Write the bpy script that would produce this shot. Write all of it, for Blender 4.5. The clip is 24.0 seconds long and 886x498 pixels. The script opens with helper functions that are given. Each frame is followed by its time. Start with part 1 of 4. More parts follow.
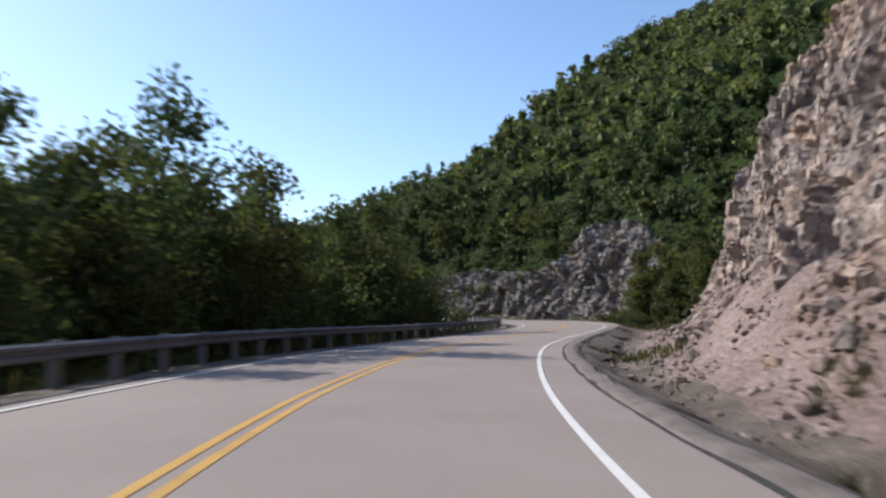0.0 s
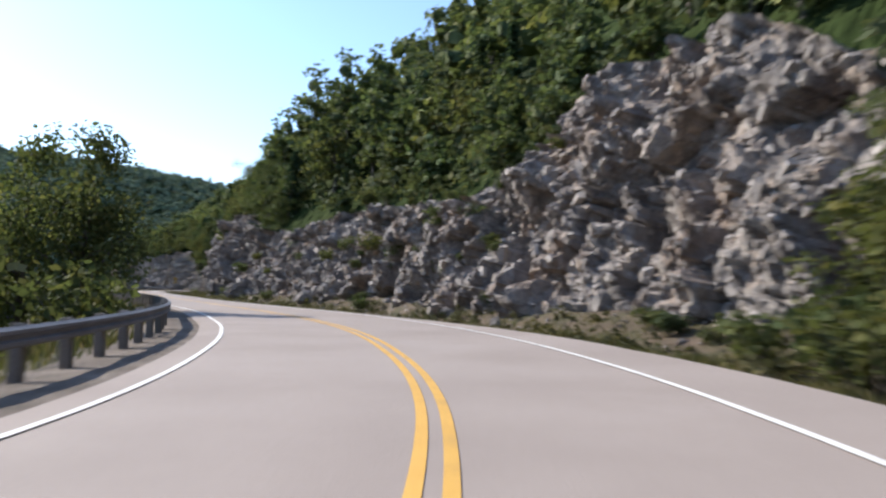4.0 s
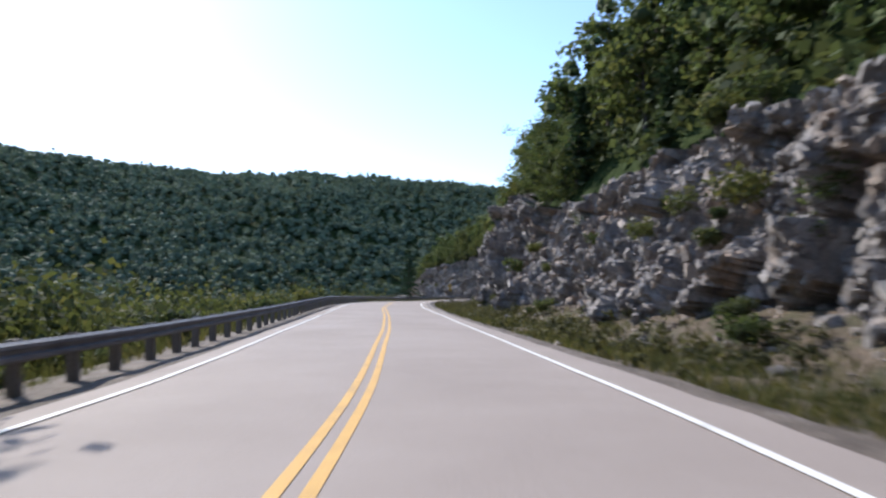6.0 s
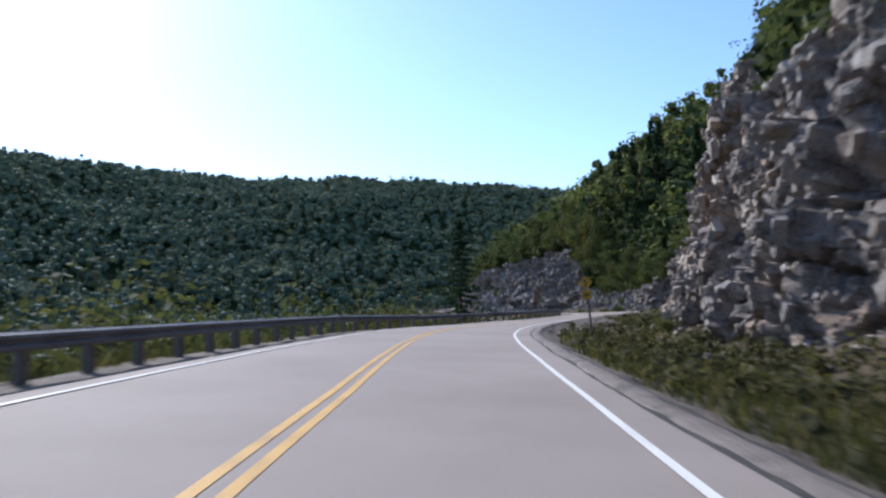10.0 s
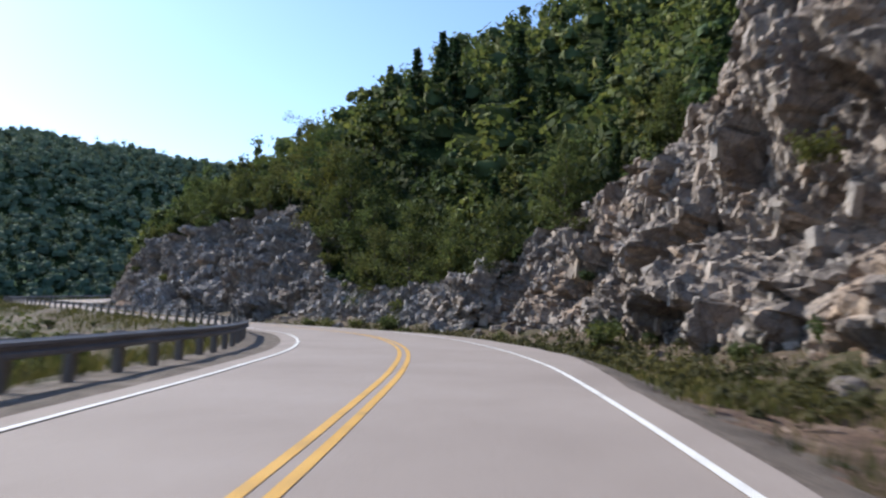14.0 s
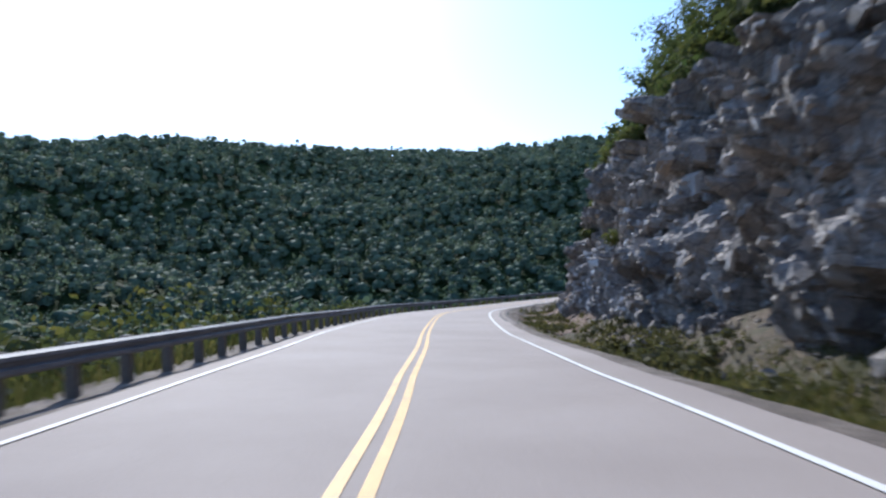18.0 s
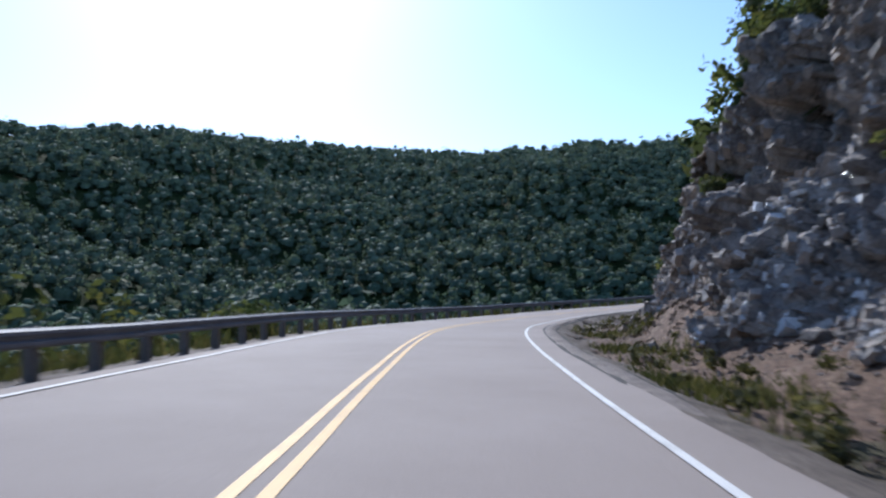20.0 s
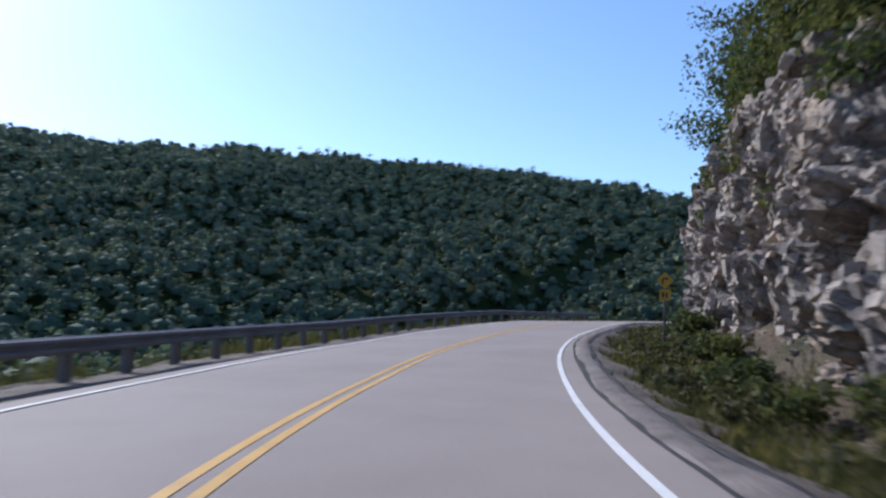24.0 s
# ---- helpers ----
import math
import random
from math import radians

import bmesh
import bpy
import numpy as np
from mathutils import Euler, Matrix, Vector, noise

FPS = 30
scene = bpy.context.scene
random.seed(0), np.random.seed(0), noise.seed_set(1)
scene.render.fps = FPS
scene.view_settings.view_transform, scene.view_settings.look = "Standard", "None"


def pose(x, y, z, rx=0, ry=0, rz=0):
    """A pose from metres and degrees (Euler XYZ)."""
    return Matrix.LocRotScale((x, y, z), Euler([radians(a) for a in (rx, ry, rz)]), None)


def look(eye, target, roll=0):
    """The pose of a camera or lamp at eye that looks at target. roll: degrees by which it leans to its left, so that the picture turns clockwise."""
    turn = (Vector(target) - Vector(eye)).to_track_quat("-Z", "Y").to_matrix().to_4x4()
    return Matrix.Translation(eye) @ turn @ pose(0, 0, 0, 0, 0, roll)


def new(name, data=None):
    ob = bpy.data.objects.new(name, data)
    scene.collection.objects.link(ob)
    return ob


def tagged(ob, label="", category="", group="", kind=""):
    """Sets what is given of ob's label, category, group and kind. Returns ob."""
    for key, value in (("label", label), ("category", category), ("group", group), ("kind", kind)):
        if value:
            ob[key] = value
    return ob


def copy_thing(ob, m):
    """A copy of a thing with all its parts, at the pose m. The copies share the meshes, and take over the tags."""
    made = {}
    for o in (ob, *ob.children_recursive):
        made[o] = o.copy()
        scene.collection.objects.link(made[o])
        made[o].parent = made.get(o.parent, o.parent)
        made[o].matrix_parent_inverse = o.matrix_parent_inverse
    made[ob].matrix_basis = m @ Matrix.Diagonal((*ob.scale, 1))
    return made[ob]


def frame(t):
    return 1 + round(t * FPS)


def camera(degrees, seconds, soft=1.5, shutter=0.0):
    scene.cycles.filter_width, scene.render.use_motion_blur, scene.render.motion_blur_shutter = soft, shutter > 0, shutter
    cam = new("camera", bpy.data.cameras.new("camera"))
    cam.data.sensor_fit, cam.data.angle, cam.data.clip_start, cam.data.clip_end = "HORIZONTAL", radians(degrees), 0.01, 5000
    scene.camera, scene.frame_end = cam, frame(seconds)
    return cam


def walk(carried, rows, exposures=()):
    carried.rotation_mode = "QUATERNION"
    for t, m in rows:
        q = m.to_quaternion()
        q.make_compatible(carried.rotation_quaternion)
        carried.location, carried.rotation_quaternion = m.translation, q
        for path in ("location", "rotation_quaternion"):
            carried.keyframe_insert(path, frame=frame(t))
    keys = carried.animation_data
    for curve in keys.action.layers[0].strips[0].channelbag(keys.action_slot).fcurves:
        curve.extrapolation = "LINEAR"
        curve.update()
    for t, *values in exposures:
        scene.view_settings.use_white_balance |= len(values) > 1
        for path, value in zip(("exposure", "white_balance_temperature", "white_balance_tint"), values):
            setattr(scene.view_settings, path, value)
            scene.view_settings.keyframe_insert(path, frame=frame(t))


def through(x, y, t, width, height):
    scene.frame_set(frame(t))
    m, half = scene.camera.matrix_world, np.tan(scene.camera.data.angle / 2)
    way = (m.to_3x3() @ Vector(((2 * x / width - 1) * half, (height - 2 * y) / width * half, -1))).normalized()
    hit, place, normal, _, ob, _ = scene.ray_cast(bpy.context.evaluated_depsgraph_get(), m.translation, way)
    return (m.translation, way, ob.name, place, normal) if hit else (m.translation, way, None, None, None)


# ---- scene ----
cam = camera(63.66, 24.0, soft=2.4, shutter=0.5)
PATH = [
    (0, (-0.307, -0.000, 1.232), (-0.398, 19.923, 2.984), -0.18),
    (0.5, (-0.062, 8.413, 1.256), (1.078, 28.314, 2.885), 0.49),
    (1, (0.711, 16.807, 1.271), (3.081, 36.580, 3.115), 1.31),
    (1.5, (1.844, 25.149, 1.283), (5.696, 44.687, 3.137), 1.69),
    (2, (3.540, 33.379, 1.270), (8.157, 52.772, 2.878), 1.56),
    (2.5, (5.565, 41.514, 1.239), (10.313, 60.887, 2.712), 1.70),
    (3, (7.641, 49.601, 1.216), (11.833, 69.106, 2.618), 2.29),
    (3.5, (9.480, 57.687, 1.202), (12.344, 77.438, 2.497), 2.75),
    (4, (10.791, 65.804, 1.204), (11.438, 85.756, 2.424), 1.43),
    (4.5, (11.085, 73.876, 1.244), (8.955, 93.717, 2.586), 0.44),
    (5, (10.354, 81.822, 1.293), (5.884, 101.267, 2.675), 0.33),
    (5.5, (8.757, 89.543, 1.335), (2.537, 108.510, 2.590), -0.47),
    (6, (6.344, 97.040, 1.332), (-1.271, 115.492, 2.578), -0.54),
    (6.5, (3.410, 104.469, 1.291), (-5.407, 122.354, 2.826), -0.70),
    (7, (0.021, 111.852, 1.243), (-9.191, 129.546, 2.674), -1.21),
    (7.5, (-3.627, 119.255, 1.255), (-13.050, 136.828, 2.801), -1.00),
    (8, (-7.366, 126.691, 1.269), (-17.072, 144.095, 2.971), -0.23),
    (8.5, (-11.111, 134.146, 1.306), (-20.389, 151.785, 2.981), -1.22),
    (9, (-14.842, 141.636, 1.358), (-23.918, 159.389, 2.916), -1.89),
    (9.5, (-18.554, 149.126, 1.405), (-27.544, 166.923, 2.973), -1.58),
    (10, (-22.170, 156.638, 1.451), (-30.957, 174.535, 3.033), -0.90),
    (10.5, (-25.644, 164.181, 1.479), (-34.133, 182.225, 3.020), -0.49),
    (11, (-28.937, 171.765, 1.479), (-36.989, 190.013, 2.958), -0.42),
    (11.5, (-31.989, 179.401, 1.452), (-39.301, 197.959, 2.918), -0.40),
    (12, (-34.684, 187.114, 1.409), (-40.511, 206.177, 3.041), 0.42),
    (12.5, (-36.699, 194.998, 1.437), (-40.982, 214.460, 3.138), 1.23),
    (13, (-38.030, 203.096, 1.456), (-41.129, 222.781, 3.158), 1.95),
    (13.5, (-38.906, 211.309, 1.505), (-40.999, 231.122, 3.262), 2.96),
    (14, (-39.440, 219.458, 1.541), (-41.173, 239.308, 3.266), 2.81),
    (14.5, (-39.972, 227.458, 1.576), (-42.462, 247.256, 2.932), 0.85),
    (15, (-40.807, 235.245, 1.575), (-45.721, 254.599, 2.710), -0.06),
    (15.5, (-42.337, 242.815, 1.546), (-48.938, 261.663, 2.642), 0.70),
    (16, (-44.596, 250.147, 1.495), (-53.230, 268.159, 2.517), 0.98),
    (16.5, (-47.692, 256.992, 1.378), (-58.261, 273.937, 2.452), 1.09),
    (17, (-51.289, 263.449, 1.310), (-63.512, 279.238, 2.443), 0.48),
    (17.5, (-55.543, 269.222, 1.238), (-69.351, 283.613, 2.729), -0.78),
    (18, (-60.093, 274.605, 1.140), (-74.811, 288.084, 2.436), -2.46),
    (18.5, (-64.945, 279.509, 1.068), (-80.215, 292.347, 2.493), -2.71),
    (19, (-69.938, 284.192, 0.998), (-85.377, 296.822, 2.453), -2.71),
    (19.5, (-74.977, 288.834, 0.951), (-89.999, 301.961, 2.371), -1.58),
    (20, (-79.988, 293.440, 0.914), (-94.743, 306.861, 2.389), -0.72),
    (20.5, (-84.910, 298.077, 0.922), (-99.322, 311.861, 2.442), -0.31),
    (21, (-89.694, 302.790, 0.952), (-103.631, 317.058, 2.444), -0.22),
    (21.5, (-94.292, 307.609, 0.984), (-107.569, 322.499, 2.394), -0.23),
    (22, (-98.644, 312.564, 1.015), (-110.963, 328.248, 2.523), 0.03),
    (22.5, (-102.475, 317.815, 0.957), (-113.626, 334.329, 2.672), -0.76),
    (23, (-106.013, 323.216, 1.031), (-115.803, 340.571, 2.760), -0.71),
    (23.5, (-109.133, 328.776, 1.049), (-117.411, 346.891, 2.874), -0.03),
    (24, (-111.781, 334.543, 1.100), (-118.530, 353.266, 3.077), 0.38),
]
walk(cam, [(t, look(eye, target, roll)) for t, eye, target, roll in PATH],
     exposures=[(0, 0.5, 6250, 12), (1.5, .8, 6400, 11), (4, 1.0, 6300, 11), (6, .9, 6050, 12), (7, 0.78, 5850, 11), (9.5, 0.58, 5700, 12), (12, 0.5, 5850, 12), (14, 0.72, 6050, 11),
                (17, 0.82, 5700, 10), (19, 0.5, 5550, 11), (22, 0.33, 5450, 13), (24, 0.33, 5550, 14)])

# ---- world and sun ----
SUN_AZ, SUN_EL = 64.5, 36.0          # degrees left of +y, degrees up
world = bpy.data.worlds.new("sky")
scene.world = world
world.use_nodes = True
wn = world.node_tree
sky = wn.nodes.new("ShaderNodeTexSky")
sky.sky_type, sky.sun_disc = "NISHITA", False
sky.sun_elevation, sky.sun_rotation = radians(SUN_EL), radians(-SUN_AZ)
sky.air_density, sky.dust_density, sky.ozone_density = 1.0, 0.5, 3.0
wn.links.new(sky.outputs[0], wn.nodes["Background"].inputs[0])
wn.nodes["Background"].inputs[1].default_value = 0.15
sun = new("sun", bpy.data.lights.new("sun", "SUN"))
sun.data.energy, sun.data.angle, sun.data.color = 4.0, radians(0.6), (1.0, 0.93, 0.82)
sun_way = Vector((-math.sin(radians(SUN_AZ)) * math.cos(radians(SUN_EL)), math.cos(radians(SUN_AZ)) * math.cos(radians(SUN_EL)), math.sin(radians(SUN_EL))))
sun.matrix_world = look(sun_way * 100, (0, 0, 0))


# ---- noise on arrays of places ----
def hashed(i, j, k, seed):
    h = (i * 73856093) ^ (j * 19349663) ^ (k * 83492791) ^ (seed * 2654435761 % 2147483647)
    h = (h ^ (h >> 13)) * 1274126177
    h = (h ^ (h >> 16)) & 0x7FFFFFFF
    return (h % 100003) / 100003.0


def value_noise(p, seed=0):
    p = np.asarray(p, float)
    f = np.floor(p).astype(np.int64)
    u = p - f
    u = u * u * (3 - 2 * u)
    out = 0
    for a in (0, 1):
        for b in (0, 1):
            for c in (0, 1):
                w = (u[:, 0] if a else 1 - u[:, 0]) * (u[:, 1] if b else 1 - u[:, 1]) * (u[:, 2] if c else 1 - u[:, 2])
                out = out + w * hashed(f[:, 0] + a, f[:, 1] + b, f[:, 2] + c, seed)
    return out * 2 - 1


def fbm(p, octaves=4, seed=0):
    p = np.asarray(p, float)
    out, amp = 0, 1.0
    for o in range(octaves):
        out = out + amp * value_noise(p * 2 ** o + 17.3 * o, seed + o)
        amp *= 0.5
    return out


def cells(p, seed=0):
    """For each place: distance to the nearest cell point, to the second, a number of that cell and the height of its tilted facet."""
    p = np.asarray(p, float)
    f = np.floor(p).astype(np.int64)
    d1 = np.full(len(p), 9.0)
    d2 = np.full(len(p), 9.0)
    own = np.zeros(len(p))
    own2 = np.zeros(len(p))
    for a in (-1, 0, 1):
        for b in (-1, 0, 1):
            for c in (-1, 0, 1):
                i, j, k = f[:, 0] + a, f[:, 1] + b, f[:, 2] + c
                q = np.stack([i + hashed(i, j, k, seed), j + hashed(i, j, k, seed + 1), k + hashed(i, j, k, seed + 2)], 1)
                d = np.abs(q - p).max(1) + 0.25 * np.abs(q - p).sum(1)
                near = d < d1
                d2 = np.where(near, d1, np.minimum(d2, d))
                own = np.where(near, hashed(i, j, k, seed + 3), own)
                tip = sum((p - q)[:, m] * (hashed(i, j, k, seed + 4 + m) - .5) for m in range(3))
                own2 = np.where(near, tip, own2)
                d1 = np.where(near, d, d1)
    return d1, d2, own, own2


# ---- mesh helpers ----
def mesh_of(name, verts, faces, material=None, smooth=False):
    """A mesh from arrays of places and of equal-sized faces."""
    verts, faces = np.asarray(verts, np.float32), np.asarray(faces, np.int32)
    me = bpy.data.meshes.new(name)
    n, k = faces.shape
    me.vertices.add(len(verts))
    me.vertices.foreach_set("co", verts.ravel())
    me.loops.add(n * k)
    me.loops.foreach_set("vertex_index", faces.ravel())
    me.polygons.add(n)
    me.polygons.foreach_set("loop_start", np.arange(0, n * k, k, dtype=np.int32))
    me.polygons.foreach_set("use_smooth", np.full(n, smooth))
    me.update(calc_edges=True)
    if material:
        me.materials.append(material)
    return me


def part(name, bm, material, parent, label=""):
    """One mesh object from a bmesh (or a mesh) under a thing or a part."""
    if isinstance(bm, bmesh.types.BMesh):
        me = bpy.data.meshes.new(name)
        bm.to_mesh(me)
        bm.free()
    else:
        me = bm
    if material and not me.materials:
        me.materials.append(material)
    ob = new(name, me)
    ob.parent = parent
    if label:
        ob["label"] = label
    return ob


def sheet(ni, nj):
    """Quads of a grid of ni by nj places."""
    i, j = np.meshgrid(np.arange(ni - 1), np.arange(nj - 1), indexing="ij")
    a = (i * nj + j).ravel()
    return np.stack([a, a + nj, a + nj + 1, a + 1], 1)


# ---- the road's line ----
LANE = 3.5
CENTRE_FIRST = [
    (-0.24, -16.97), (-1.31, -8.56), (-1.91, -0.05), (-1.96, 8.48), (-1.38, 17.02), (-0.25, 25.50),
    (1.78, 33.78), (4.00, 41.91), (6.23, 49.93), (8.24, 57.91), (9.79, 65.89), (10.41, 73.85),
    (9.69, 81.73), (8.06, 89.37), (5.55, 96.77), (2.50, 104.08), (-0.99, 111.37), (-4.68, 118.73),
    (-8.47, 126.14), (-12.26, 133.57), (-16.09, 141.02), (-19.88, 148.48), (-23.53, 156.00), (-27.05, 163.56),
    (-30.43, 171.15), (-33.64, 178.79), (-36.58, 186.52), (-38.90, 194.50), (-40.05, 202.80), (-40.75, 211.14),
]
CENTRE_LAST = [
    (-41.07, 219.35), (-41.41, 227.32), (-41.95, 235.05), (-43.09, 242.62), (-45.04, 249.98), (-47.71, 257.00),
    (-51.44, 263.37), (-55.69, 269.14), (-60.53, 274.22), (-65.48, 278.99), (-70.55, 283.56), (-75.65, 288.10),
    (-80.77, 292.59), (-85.78, 297.17), (-90.66, 301.84), (-95.38, 306.60), (-99.93, 311.48), (-104.14, 316.60),
    (-107.70, 322.19), (-110.88, 327.90), (-113.46, 333.86), (-115.64, 339.91), (-117.30, 346.09), (-118.66, 352.29),
    (-119.65, 358.55), (-120.28, 364.82), (-120.57, 371.11), (-120.53, 377.41), (-120.14, 383.65),
]
CENTRE = CENTRE_FIRST + CENTRE_LAST


def curve_through(points, step):
    """Places about every step metres along a smooth curve through the points."""
    p = np.array(points, float)
    out = []
    for i in range(len(p) - 1):
        p0, p1, p2, p3 = p[max(i - 1, 0)], p[i], p[i + 1], p[min(i + 2, len(p) - 1)]
        n = max(2, int(np.linalg.norm(p2 - p1) / step))
        for u in np.arange(n) / n:
            out.append(0.5 * (2 * p1 + (p2 - p0) * u + (2 * p0 - 5 * p1 + 4 * p2 - p3) * u * u + (3 * p1 - p0 - 3 * p2 + p3) * u ** 3))
    out.append(p[-1])
    return np.array(out)


def run_on(points, way, bend, length, step=8.0):
    """Goes on from the last point, bending by so many degrees a metre."""
    p, out = np.array(points[-1], float), []
    for _ in range(int(length / step)):
        way = way + radians(bend) * step
        p = p + step * np.array([-math.sin(way), math.cos(way)])
        out.append(tuple(p))
    return out


w0, w1 = np.array(CENTRE[0]), np.array(CENTRE[2])
ahead = math.atan2(-(CENTRE[-1][0] - CENTRE[-2][0]), CENTRE[-1][1] - CENTRE[-2][1])
back = math.atan2(-(w0 - w1)[0], (w0 - w1)[1])
BEFORE = run_on([CENTRE[0]], back, -0.3, 64)[::-1]
LINE = curve_through(BEFORE + CENTRE + run_on(CENTRE, ahead, -0.7, 110), 0.5)
STEP = np.r_[0, np.cumsum(np.hypot(*np.diff(LINE, axis=0).T))]
START = STEP[np.argmin(np.hypot(*(LINE - w1).T))]       # distances are counted from the third of the centre points
STEP = (STEP - START) * 0.978          # stations along the road, a little under a metre each
WAY = np.gradient(LINE, axis=0)
WAY /= np.hypot(*WAY.T)[:, None]
RIGHT = np.stack([WAY[:, 1], -WAY[:, 0]], 1)
S_END, S_START = STEP[-1], STEP[0]


def at_road(s, lat):
    """World x, y of a place s metres along the road and lat metres to its right."""
    s, lat = np.asarray(s, float), np.asarray(lat, float)
    x, y = np.interp(s, STEP, LINE[:, 0]), np.interp(s, STEP, LINE[:, 1])
    rx, ry = np.interp(s, STEP, RIGHT[:, 0]), np.interp(s, STEP, RIGHT[:, 1])
    return x + rx * lat, y + ry * lat


def heading(s):
    return math.degrees(math.atan2(-np.interp(s, STEP, WAY[:, 0]), np.interp(s, STEP, WAY[:, 1])))


def road_place(x, y):
    """How far along the road and to its right places lie."""
    x, y = np.ravel(x), np.ravel(y)
    line, st, rt = LINE[::4], STEP[::4], RIGHT[::4]
    s, lat = np.empty(len(x)), np.empty(len(x))
    for a in range(0, len(x), 4000):
        dx, dy = x[a:a + 4000, None] - line[:, 0], y[a:a + 4000, None] - line[:, 1]
        d = dx * dx + dy * dy
        j = d.argmin(1)
        r = np.arange(len(j))
        side = np.sign(dx[r, j] * rt[j, 0] + dy[r, j] * rt[j, 1])
        s[a:a + 4000], lat[a:a + 4000] = st[j], side * np.sqrt(d[r, j])
    return s, lat


# cross fall of the road, metres of height for a metre to the right, at the centre points
BANK = [
    -0.006, -0.008, -0.002, 0.021, 0.021, 0.025, 0.022, 0.012, 0.002, -0.015,
    -0.032, -0.041, -0.027, -0.025, 0.017, 0.038, 0.037, 0.034, 0.021, -0.009,
    -0.035, -0.049, -0.030, -0.025, -0.010, -0.001, -0.007, 0.001, -0.016, -0.015,
]
# height of the road's middle at the centre points
RISE = [
    -0.021, -0.000, 0.003, -0.033, -0.073, -0.074, 0.011, 0.030, 0.001, 0.041,
    0.149, 0.266, 0.282, 0.224, 0.174, 0.243, 0.294, 0.195, -0.003, -0.144,
    -0.245, -0.305, -0.293, -0.232, -0.219, -0.150, 0.036, 0.305, 0.650, 1.030,
]
BANK_S = [STEP[np.argmin(np.hypot(*(LINE - np.array(c)).T))] for c in CENTRE[::2]]


def fall(s, lat):
    """Height of the road's tilted surface."""
    return np.interp(s, BANK_S, RISE) + np.interp(s, BANK_S, BANK) * np.clip(lat, -5.5, 5.5)


# width of paving beyond the right edge line
PAVE_S = [-70, 20, 55, 70, 85, 98, 115, 210, 230, 238, 246, 264, 275, 286, 480]
PAVE_W = [.5, .6, 1.2, 1.8, 1.4, .6, .4, .4, .4, .6, 1.4, 1.4, .8, .45, .5]


def paved(s):
    return np.interp(s, PAVE_S, PAVE_W)


# heights of the rock face, its foot's distance from the road's middle and its lean, along the road
FACE_S = [-70, 0, 20, 40, 50, 60, 68, 72, 79, 84, 90, 97, 103, 108, 119, 130, 145, 160, 170, 182, 190, 200, 215, 235, 246, 252, 258, 265, 271, 282, 289, 294, 300, 307, 316, 330, 340, 350, 362, 372, 382, 480]
FACE_H = [12, 14, 14, 13, 10.5, 8, 5.5, .6, .6, 8.5, 13.5, 14, 10.5, 7.2, 8.2, 9, 7.6, 9.2, 12, 10, 9, 13, 18, 20, 18, 15, 11, 8.5, 4, 3.2, 5, 9.5, 13, 13, 11, 10.5, 9.5, 7, 6, 6.5, 7.5, 7.5]
FOOT_S = [-70, 20, 45, 56, 70, 78, 88, 100, 110, 130, 145, 160, 190, 215, 240, 262, 275, 286, 320, 345, 372, 400, 480]
FOOT_L = [8.5, 9, 10.5, 12, 13.2, 14, 12.5, 12, 11.3, 12, 11.5, 11, 11, 11.5, 12.3, 11.8, 9.4, 8.6, 9.3, 9.2, 8.5, 8.5, 8.5]


def face_height(s):
    return np.interp(s, FACE_S, FACE_H)


def foot(s):
    return np.interp(s, FOOT_S, FOOT_L)


def lean(s):
    return np.interp(s, [-70, 60, 90, 140, 155, 182, 195, 215, 235, 250, 258, 300, 318, 340, 352, 372, 390, 480], [.38, .42, .42, .38, .22, .2, .3, .3, .2, .22, .4, .38, .32, .3, .22, .1, .1, .25])


def hill_steep(s):
    return np.interp(s, [-70, 180, 230, 320, 350, 480], [1.25, 1.2, .85, .88, .88, .88])


RIDGE3 = curve_through([(-250, -420, 90), (-333, -60, 94), (-439, 45, 102), (-546, 127, 112), (-652, 251, 126), (-739, 425, 144), (-754, 631, 169), (-679, 828, 164), (-506, 944, 155),
                        (-302, 976, 133), (-109, 932, 91), (43, 816, 57), (160, 740, 57)], 12.0)
RIDGE, RIDGE_H = RIDGE3[:, :2], RIDGE3[:, 2] + np.interp(RIDGE3[:, 1], [200, 420, 560, 650, 760, 900, 960], [9, 15, 16, 9, 13, 17, 23])


